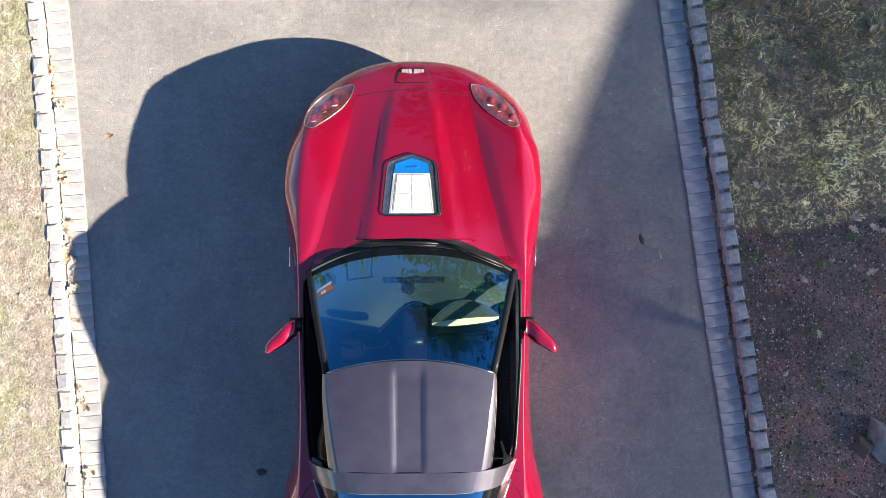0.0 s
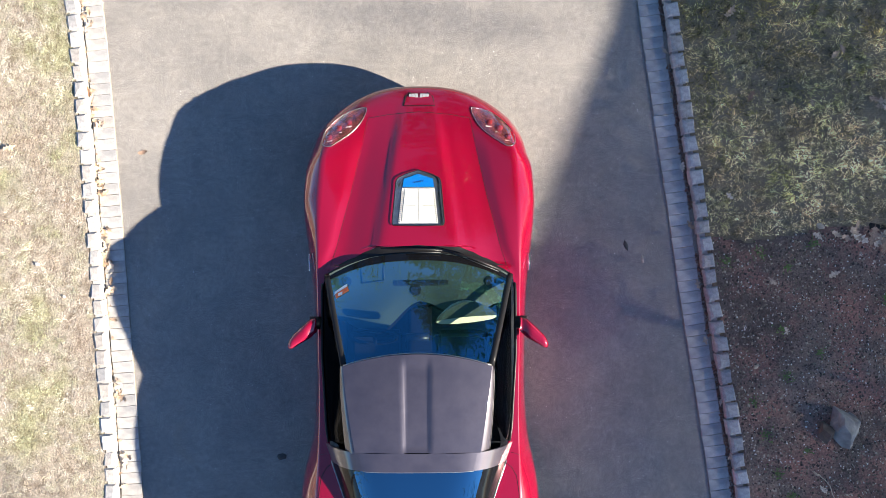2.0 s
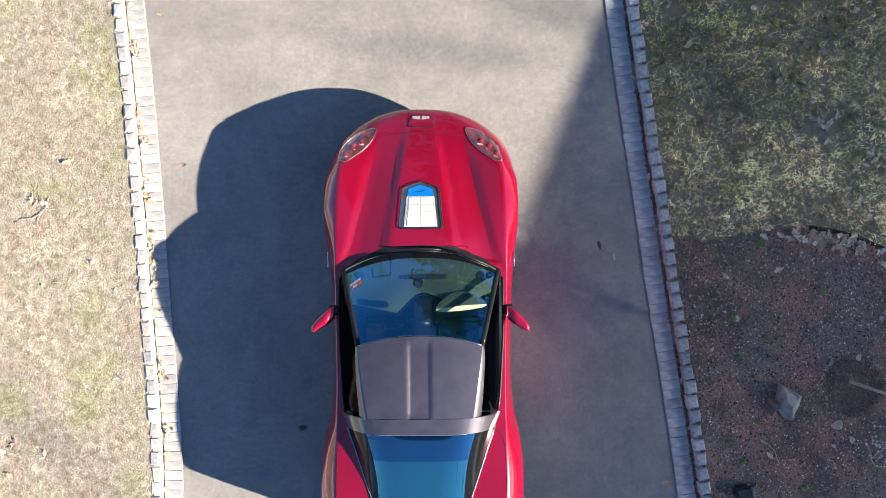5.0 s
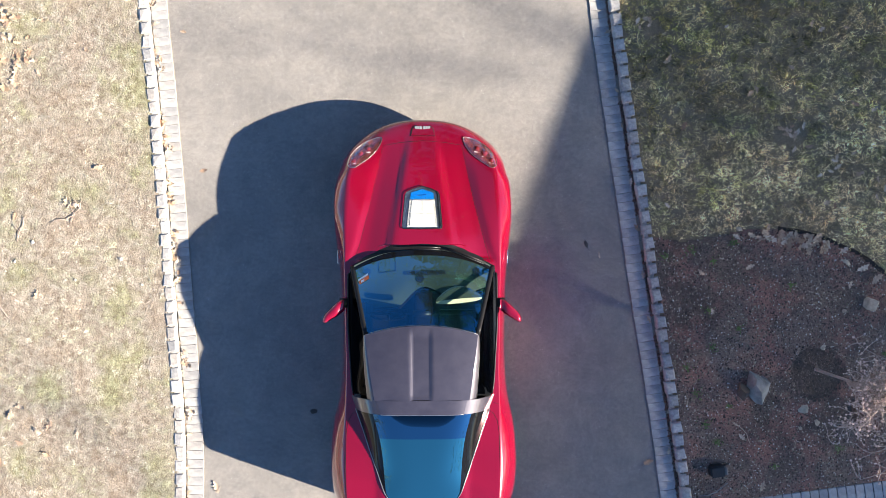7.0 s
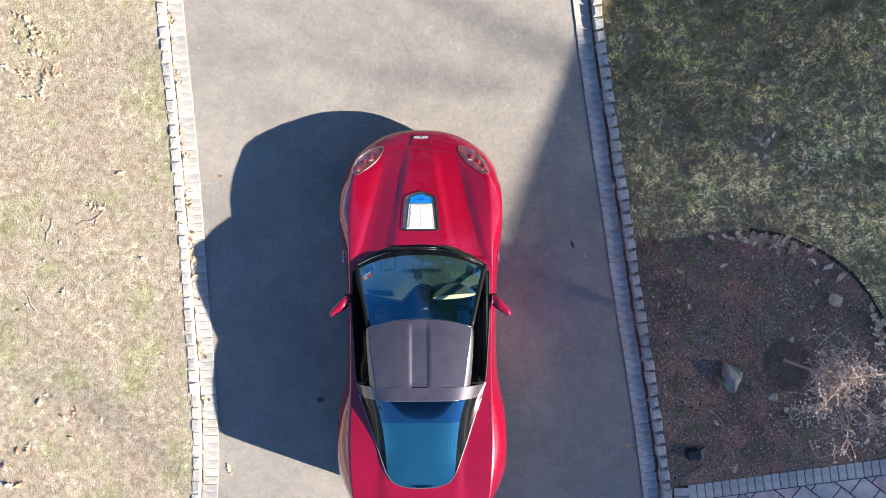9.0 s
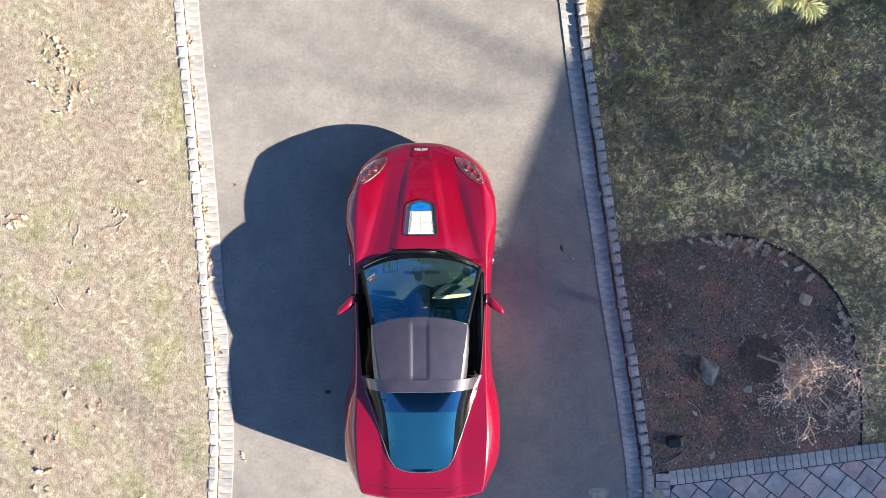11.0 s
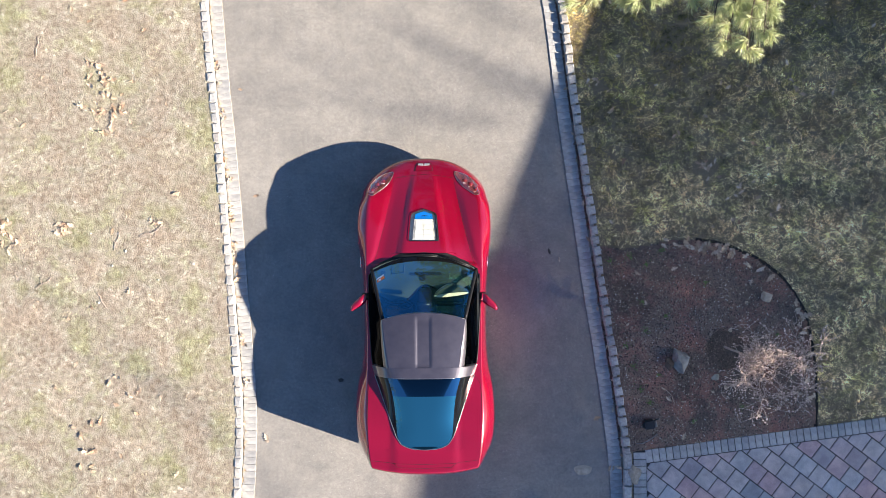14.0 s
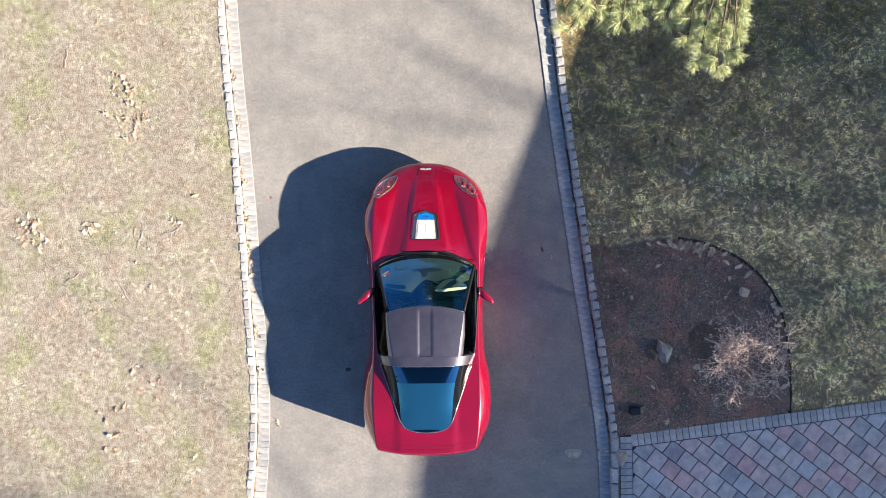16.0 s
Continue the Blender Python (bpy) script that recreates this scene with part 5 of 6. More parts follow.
blades("shaded_lawn_grass", (1.9, 9.0, -2.3, 6.0), 290000, lambda x, y: math.hypot(x - 4.24, y - 1.94) > 0.19 + 0.12 * hills(x, y, 7) and math.hypot(x - 2.62, y - 3.2) > 0.12 + 0.1 * hills(x, y, 7) and x > right_edge(y) + STRIP + 0.14 and y > line_y(x) + 0.22 and not in_bed(x, y) and not in_bed(x - 0.035, y - 0.03), M_GREEN, "thin grey-green winter grass with pale tufts", 5, (0.022, 0.06), (0.0018, 0.0040), 0.75)


# ---------------------------------------------------------------- fallen leaves
M_LEAF = piece_material("dry_leaf", [(0.36, 0.24, 0.155), (0.53, 0.405, 0.285), (0.68, 0.57, 0.45), (0.40, 0.27, 0.175), (0.61, 0.485, 0.365), (0.30, 0.17, 0.105)], rough=0.7, blotch=30, relief=0.2)


M_LEAF_BITS = island_material("leaf_bits", [(0.30, 0.19, 0.12), (0.50, 0.38, 0.26), (0.60, 0.50, 0.38), (0.22, 0.13, 0.08)])


def leaf_mesh(seed):
    """A lobed, curled dry leaf about 10 cm long."""
    r = random.Random(seed)
    n, verts, faces = 12, [], []
    curl, bend, lobes = r.uniform(3, 12), r.uniform(-7, 7), r.choice((2.5, 3.5, 4.0))
    for k in range(n + 1):
        t = k / n
        x = -0.052 + 0.104 * t
        wide = 0.034 * math.sin(math.pi * (0.06 + 0.90 * t)) ** 0.8 * (0.68 + 0.32 * math.cos(2 * math.pi * lobes * t))
        for side in (-1, -0.5, 0, 0.5, 1):
            y = side * wide * (1 + r.uniform(-0.22, 0.22)) + 0.006 * math.sin(3 * t + seed)
            verts.append((x + abs(side) * 0.010 + r.uniform(-0.002, 0.002), y, 0.003 + curl * y * y * (1 if side > 0 or seed % 3 else 1.8) + bend * (t - 0.5) ** 2 * 0.012 + r.uniform(0, 0.002)))
    low = min(v[2] for v in verts)
    verts = [(a, b, c - low + 0.001) for a, b, c in verts]
    for k in range(n):
        for q in range(4):
            a = k * 5 + q
            faces.append((a, a + 5, a + 6, a + 1))
    b = len(verts)
    verts += [(0.045, -0.0015, 0.006), (0.045, 0.0015, 0.006), (0.085, 0.006, 0.012)]
    faces.append((b, b + 2, b + 1))
    return raw_mesh("leaf", verts, faces, M_LEAF, True)


leaf_meshes = [leaf_mesh(k) for k in range(9)]


def drop_leaf(x, y, z, size=1.0, where="lying on the ground"):
    ob = new("leaf", rng.choice(leaf_meshes))
    ob.matrix_basis = pose(x, y, z, rng.uniform(-14, 14), rng.uniform(-14, 14), rng.uniform(0, 360)) @ Matrix.Diagonal((size, size, size, 1))
    return tagged(ob, "curled brown fallen leaf " + where, "leaf", "fallen leaves")


for x, y, s in ((-2.618, 1.609, 0.9), (-2.852, 3.241, 0.7), (-2.517, -2.10, 1.3), (2.57, -1.863, 1.1)):
    drop_leaf(x, y, 0.004, s, "on the asphalt drive")
for dx, dy in ((0.0, 0.0), (0.07, 0.02), (0.12, -0.01), (0.18, 0.015), (-0.05, 0.01)):
    drop_leaf(2.79 + dx, -2.63 + dy, 0.022, rng.uniform(0.6, 1.0), "on the pavers by the patio")
# caught along the left kerb
for k in range(34):
    y = -3.3 + 8.1 * k / 33 + rng.uniform(-0.12, 0.12)
    drop_leaf(left_edge(y) - STRIP + rng.uniform(-0.005, 0.06), y, 0.022, rng.uniform(0.45, 0.95), "caught against the granite kerb")
for y in (2.14, 1.85, 1.32, 1.18, 0.85, 0.70, 0.57, 0.34, -0.6, -1.3, 2.9, 3.6):
    for _ in range(3):
        yy = y + rng.gauss(0, 0.045)
        drop_leaf(left_edge(yy) - STRIP + rng.uniform(0.0, 0.075), yy, 0.022 + rng.uniform(0, 0.015), rng.uniform(0.7, 1.25), "caught against the granite kerb")
for k in range(14):
    y = -2.3 + 6.9 * k / 13 + rng.uniform(-0.2, 0.2)
    drop_leaf(right_edge(y) + STRIP + rng.uniform(-0.03, 0.03), y, 0.020, rng.uniform(0.5, 0.95), "caught against the granite kerb")
def gutter_places(edge, off, wide, n, z):
    out = []
    for _ in range(n):
        y = rng.uniform(-3.6, 5.2)
        if noise.noise(Vector((y * 1.7, off, 0))) > -0.25:
            out.append((edge(y) + off + rng.gauss(0, wide), y, z))
    return out


scatter_mesh("leaf_litter", gutter_places(right_edge, STRIP + 0.018, 0.012, 2600, 0.016), chip(0.004, 0.016, 0.3), island_material("litter", [(0.07, 0.045, 0.035), (0.16, 0.085, 0.06), (0.24, 0.12, 0.08), (0.10, 0.07, 0.055), (0.04, 0.03, 0.025)]), "dark crumbled leaf litter along the kerb", "leaf litter")
scatter_mesh("leaf_litter", gutter_places(left_edge, -STRIP + 0.008, 0.014, 700, 0.016), chip(0.004, 0.013, 0.3), M_LEAF_BITS, "pale crumbled leaf litter along the kerb", "leaf litter")
for cx, cy, r, n in ((4.241, 1.922, 0.22, 10), (4.752, 1.53, 0.18, 7), (2.584, 3.315, 0.12, 5)):
    for k in range(n):
        drop_leaf(cx + rng.gauss(0, r * 0.6), cy + rng.gauss(0, r * 0.6), 0.092, rng.uniform(0.6, 1.1), "on the shaded lawn")
# along the edge of the bed
for k in range(26):
    t = k / 25
    i = 3 + t * 10.5
    a, b = Vector(BED[int(i)]), Vector(BED[min(14, int(i) + 1)])
    p = a + (b - a) * (i - int(i))
    for _ in range(rng.choice((0, 1, 2, 4))):
        drop_leaf(p.x - 0.05 + rng.gauss(0, 0.06), p.y - 0.05 + rng.gauss(0, 0.05), 0.100 + rng.uniform(0, 0.02), rng.uniform(0.8, 1.6), "along the edge of the bed")
# drifts and strays on the lawns
drifts = ((-4.85, 2.95, 0.26, 26), (-4.95, 3.45, 0.18, 14), (-6.45, 1.15, 0.24, 34), (-5.55, 1.12, 0.12, 12), (-4.6, -1.5, 0.4, 7), (-5.4, -2.3, 0.4, 7), (-4.15, 1.25, 0.1, 3))
for cx, cy, r, n in drifts:
    for k in range(n):
        drop_leaf(cx + rng.gauss(0, r * 0.6), cy + rng.gauss(0, r * 0.6), 0.079, rng.uniform(0.7, 1.35), "on the winter lawn")
for k in range(30):
    drop_leaf(rng.uniform(-6.8, -3.5), rng.uniform(-3.2, 4.8), 0.079, rng.uniform(0.5, 1.1), "on the winter lawn")
for k in range(44):
    x, y = rng.uniform(2.7, 7.4), rng.uniform(1.0, 4.6)
    drop_leaf(x, y, 0.105, rng.uniform(0.5, 1.1), "on the shaded lawn")
for x, y, s in ((3.17, 0.37, 0.9), (3.75, 0.42, 1.0), (3.62, -1.55, 0.9), (3.86, -2.12, 1.1), (4.9, 0.2, 0.8), (5.6, -1.5, 1.3), (5.5, -0.9, 1.1), (3.3, -0.1, 0.7)):
    drop_leaf(x, y, soil_height(x, y) + 0.004, s, "on the soil of the bed")

# small green weeds in the bed
M_WEED = island_material("weed_leaf", [(0.08, 0.15, 0.03), (0.14, 0.22, 0.06), (0.10, 0.17, 0.04), (0.18, 0.22, 0.08)])


def build_weed(x, y, size, seed):
    r = random.Random(seed)
    weed = thing("weed", "low tuft of green weeds growing in the soil", "weed", (x, y, soil_height(x, y) - 0.003), 0.0, "weeds in the bed")
    verts, faces = [], []
    for _ in range(46):
        a, d = r.uniform(0, 6.28), abs(r.gauss(0, 0.45)) * size
        cx, cy = d * math.cos(a), d * math.sin(a)
        b, ln, w = r.uniform(0, 6.28), r.uniform(0.012, 0.032), r.uniform(0.003, 0.007)
        ux, uy = math.cos(b), math.sin(b)
        k = len(verts)
        verts += [(cx, cy, 0.0), (cx + ux * ln * 0.5 - uy * w, cy + uy * ln * 0.5 + ux * w, ln * 0.6), (cx + ux * ln, cy + uy * ln, ln * 0.55), (cx + ux * ln * 0.5 + uy * w, cy + uy * ln * 0.5 - ux * w, ln * 0.6)]
        faces.append((k, k + 1, k + 2, k + 3))
    part("foliage", raw_mesh("foliage", verts, faces, M_WEED), None, weed)


for k, (x, y, s) in enumerate(((3.25, -0.065, 0.08), (3.29, -0.51, 0.08), (3.31, 0.49, 0.07), (3.48, -1.19, 0.06), (3.05, 0.62, 0.10), (4.2, 0.2, 0.07), (4.75, -1.7, 0.08), (3.6, -0.3, 0.05), (5.3, -0.6, 0.06), (4.0, -1.9, 0.06), (3.12, -1.05, 0.11), (3.2, -1.4, 0.10), (3.35, -1.62, 0.09), (3.0, -0.75, 0.08), (3.55, 0.70, 0.08), (2.75, 0.55, 0.10))):
    build_weed(x, y, s, k)

# pale stones in the sunlit lawn
M_CHALK = plain("pale_pebble", (0.62, 0.58, 0.52), 0.9, scale=20, vary=0.15, relief=0.3)
for x, y, s in ((-4.805, 0.562, 0.035), (-4.595, 0.782, 0.04), (-3.57, 0.577, 0.045), (-4.105, 0.335, 0.03), (-3.326, 0.276, 0.03), (-5.126, 1.059, 0.03), (-5.018, 0.005, 0.04)):
    build_rock(x, y, s * 0.8, s * 0.6, s * 0.35, 20 + x, "small whitish stone lying in the winter lawn", 60 * x, M_CHALK, 0.078, "small lawn stones")
# fallen twigs on the lawn
for x, y, a, n in ((-4.724, 0.926, 70, 1), (-4.966, 0.044, 120, 0), (-4.255, 1.038, 15, 0), (-4.08, 1.12, 60, 3), (-5.85, 0.3, 30, 1), (-5.9, 3.9, 80, 2), (-6.5, 2.9, 10, 1)):
    twig = thing("twig", "small pale dead twig lying on the winter lawn", "twig", (x, y, 0.084), a, "fallen twigs")
    tube("stem", [(-0.14, 0, 0), (-0.03, 0.012, 0.006), (0.06, -0.004, 0.0), (0.15, 0.02, 0.004)], 0.0036, M_TWIG, twig)
    for k in range(n):
        tube("shoot", [(-0.03 + 0.05 * k, 0.005, 0.004), (0.0 + 0.05 * k, 0.05 * (-1) ** k, 0.012), (0.03 + 0.05 * k, 0.10 * (-1) ** k, 0.006)], 0.0026, M_TWIG, twig)

# worn pale cement patch on the drive
patch_pts = [Vector((2.335 + 0.135 * math.cos(a) * (1 + 0.1 * math.sin(3 * a)), -2.655 + 0.085 * math.sin(a) * (1 + 0.12 * math.cos(2 * a)), 0)) for a in [2 * math.pi * k / 24 for k in range(24)]]
pv = [(2.335, -2.655, 0.009)] + [(2.335 + (p.x - 2.335) * 0.7, -2.655 + (p.y + 2.655) * 0.7, 0.007) for p in patch_pts] + [(p.x, p.y, 0.001) for p in patch_pts]
pf = [(0, 1 + k, 1 + (k + 1) % 24) for k in range(24)] + [(1 + k, 25 + k, 25 + (k + 1) % 24, 1 + (k + 1) % 24) for k in range(24)]
tagged(new("cement_patch", raw_mesh("cement_patch", pv, pf, M_PATCH, True)), "pale worn cement blob on the asphalt", "patch")


# cement smeared over the joint of kerb and patio
smear = [(math.cos(a) * (1 + 0.22 * math.sin(3 * a + 0.6)), math.sin(a) * (1 + 0.18 * math.cos(4 * a))) for a in [2 * math.pi * k / 26 for k in range(26)]]
sv = [(0, 0, 0.020)] + [(0.075 * x, 0.10 * y, 0.017) for x, y in smear] + [(0.105 * x, 0.14 * y, 0.0) for x, y in smear]
sf = [(0, 1 + k, 1 + (k + 1) % 26) for k in range(26)] + [(1 + k, 27 + k, 27 + (k + 1) % 26, 1 + (k + 1) % 26) for k in range(26)]
smear_ob = new("cement_smear", raw_mesh("cement_smear", sv, sf, plain("sandy_cement", (0.36, 0.30, 0.235), 0.95, scale=30, vary=0.3, relief=0.4), True))
smear_ob.matrix_basis = pose(3.09, -2.70, 0.092, 0, 0, 12)
tagged(smear_ob, "sandy cement smeared over the joint of kerb and patio", "cement")


# small stains on the asphalt
def build_stain(x, y, rx, ry, turn, mat, label):
    n, r = 18, random.Random(int(100 * x))
    edge = [(math.cos(2 * math.pi * k / n) * rx * r.uniform(0.7, 1.15), math.sin(2 * math.pi * k / n) * ry * r.uniform(0.7, 1.15)) for k in range(n)]
    verts = [(0, 0, 0.004)] + [(a, b, 0.0035) for a, b in edge] + [(a * 1.08, b * 1.08, 0.0005) for a, b in edge]
    faces = [(0, 1 + k, 1 + (k + 1) % n) for k in range(n)] + [(1 + k, 1 + n + k, 1 + n + (k + 1) % n, 1 + (k + 1) % n) for k in range(n)]
    ob = new("stain", raw_mesh("stain", verts, faces, mat, True))
    ob.matrix_basis = pose(x, y, 0, 0, 0, turn)
    tagged(ob, label, "stain", "stains on the drive")


M_TAR = plain("tar_spot", (0.035, 0.034, 0.034), 0.6, scale=60, vary=0.3)
build_stain(-1.361, -1.233, 0.045, 0.03, 10, M_TAR, "small dark tar spot on the asphalt")
build_stain(1.856, 0.703, 0.018, 0.05, 15, M_TAR, "narrow dark tar spot on the asphalt")
build_stain(2.01, 0.576, 0.014, 0.045, 8, M_PATCH, "narrow pale scuff on the asphalt")


# ---------------------------------------------------------------- trees
def limb(verts, faces, pts, r0, r1, sides=5):
    n = len(pts)
    for i, p in enumerate(pts):
        d = (pts[min(n - 1, i + 1)] - pts[max(0, i - 1)]).normalized()
        a = d.cross(Vector((0.31, 0.2, 0.93)))
        a = a.normalized() if a.length > 1e-3 else Vector((1, 0, 0))
        b = d.cross(a)
        r = r0 + (r1 - r0) * i / (n - 1)
        base = len(verts)
        for k in range(sides):
            t = 2 * math.pi * k / sides
            verts.append(p + a * math.cos(t) * r + b * math.sin(t) * r)
        if i:
            for k in range(sides):
                m = (k + 1) % sides
                faces.append((base - sides + k, base - sides + m, base + m, base + k))


def wander(p, d, length, steps, bend, r, droop=0.0):
    pts = [Vector(p)]
    d = Vector(d).normalized()
    for _ in range(steps):
        d = (d + Vector((r.uniform(-bend, bend), r.uniform(-bend, bend), r.uniform(-bend, bend) - droop))).normalized()
        pts.append(pts[-1] + d * (length / steps))
    return pts


def grow(verts, faces, p, d, length, radius, depth, r, tips, bend=0.22, split=(3, 4), lift=0.25):
    pts = wander(p, d, length, 5, bend, r)
    limb(verts, faces, pts, radius, radius * 0.55, 5 if depth > 1 else 3)
    if depth == 0:
        tips.append(pts[-1])
        return
    for k in range(r.randint(*split)):
        i = r.randint(2, 5)
        way = (pts[i] - pts[i - 1]).normalized()
        out = Vector((r.uniform(-1, 1), r.uniform(-1, 1), r.uniform(-0.4, 0.7) + lift)).normalized()
        grow(verts, faces, pts[i], way * 0.55 + out * 0.7, length * r.uniform(0.55, 0.75), radius * 0.5, depth - 1, r, tips, bend, split, lift)


def build_bare_shrub():
    """Young bare tree in the bed: a leaning stem and a wide mop of pale twigs."""
    r = random.Random(21)
    shrub = thing("bare_shrub", "leafless young weeping tree with pale budded twigs", "tree", (4.50, -0.78, soil_height(4.50, -0.78) - 0.03))
    verts, faces = [], []
    trunk = [Vector(p) for p in ((0, 0, 0), (-0.05, 0.01, 0.4), (-0.11, 0.03, 0.8), (-0.16, 0.04, 1.12))]
    limb(verts, faces, trunk, 0.020, 0.011, 8)
    part("trunk", raw_mesh("trunk", verts, faces, M_TWIG, True), None, shrub)
    verts, faces, tips = [], [], []
    for k in range(34):
        a = 2 * math.pi * k / 34 + r.uniform(-0.22, 0.22)
        reach = r.uniform(0.25, 0.68) * (0.95 + 0.48 * math.cos(a + 0.75))
        p = trunk[-1] + Vector((0, 0, r.uniform(-0.22, 0.02)))
        top, sway = r.uniform(0.40, 1.05), r.uniform(-1.0, 1.0)
        pts = [p]
        for i in range(1, 10):
            t = i / 9
            b = a + sway * t
            z = top * math.sin(math.pi * min(1.0, t * 0.68)) - 0.3 * max(0, t - 0.6)
            pts.append(p + Vector((math.cos(b) * reach * t + r.uniform(-0.035, 0.035), math.sin(b) * reach * t + r.uniform(-0.035, 0.035), z + r.uniform(-0.03, 0.03))))
        limb(verts, faces, pts, 0.0065, 0.0032, 5)
        for i in range(3, 10):
            out = (pts[i] - pts[i - 1]).normalized()
            for _ in range(1 if i < 6 else 3):
                d = out * 0.35 + Vector((r.uniform(-1, 1), r.uniform(-1, 1), r.uniform(-0.4, 0.5)))
                q = wander(pts[i], d, r.uniform(0.08, 0.24), 4, 0.42, r, 0.08)
                limb(verts, faces, q, 0.0045, 0.0024, 4)
                tips += q[3:]
                if r.random() < 0.45:
                    q2 = wander(q[2], (r.uniform(-1, 1), r.uniform(-1, 1), r.uniform(-0.3, 0.4)), r.uniform(0.05, 0.12), 3, 0.4, r)
                    limb(verts, faces, q2, 0.0034, 0.002, 3)
                    tips.append(q2[-1])
    part("crown", raw_mesh("crown", verts, faces, M_TWIG, True), None, shrub, "crooked pale twigs")
    verts, faces = [], []
    for p in tips:
        s = r.uniform(0.007, 0.014)
        b = len(verts)
        verts += [p + Vector(v) * s for v in ((1, 0, 0), (0, 1, 0), (-1, 0, 0), (0, -1, 0), (0, 0, 1.5), (0, 0, -1))]
        faces += [(b, b + 1, b + 4), (b + 1, b + 2, b + 4), (b + 2, b + 3, b + 4), (b + 3, b, b + 4), (b + 1, b, b + 5), (b + 2, b + 1, b + 5), (b + 3, b + 2, b + 5), (b, b + 3, b + 5)]
    part("blossom", raw_mesh("blossom", verts, faces, plain("buds", (0.66, 0.52, 0.46), 0.8, vary=0.3), True), None, shrub, "small pale pinkish buds")


build_bare_shrub()

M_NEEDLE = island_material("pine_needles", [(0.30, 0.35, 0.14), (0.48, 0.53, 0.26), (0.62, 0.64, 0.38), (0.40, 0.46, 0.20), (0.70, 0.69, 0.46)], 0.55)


M_DARK_NEEDLE = island_material("dark_needles", [(0.05, 0.075, 0.028), (0.09, 0.12, 0.045), (0.07, 0.10, 0.035)], 0.6)


def needle_tuft(verts, faces, p, d, r, count, length, wide=1.0):
    """A fan of long needles round the tip of a shoot."""
    d = Vector(d).normalized()
    a = d.cross(Vector((0.2, 0.1, 1)))
    a = a.normalized() if a.length > 1e-3 else Vector((1, 0, 0))
    b = d.cross(a)
    for _ in range(count):
        t, w = r.uniform(0, 2 * math.pi), r.uniform(0.25, 1.7)
        way = (d + (a * math.cos(t) + b * math.sin(t)) * w).normalized()
        ln = length * r.uniform(0.7, 1.1)
        o = p - d * r.uniform(0, 0.05)
        tip = o + way * ln + Vector((0, 0, -0.18 * ln))
        side = way.cross(Vector((r.uniform(-1, 1), r.uniform(-1, 1), r.uniform(-1, 1)))).normalized() * r.uniform(0.0012, 0.0023) * wide
        mid = o + way * ln * 0.5
        k = len(verts)
        verts += [o - side * 0.5, o + side * 0.5, mid + side, tip, mid - side]
        faces.append((k, k + 1, k + 2, k + 3, k + 4))


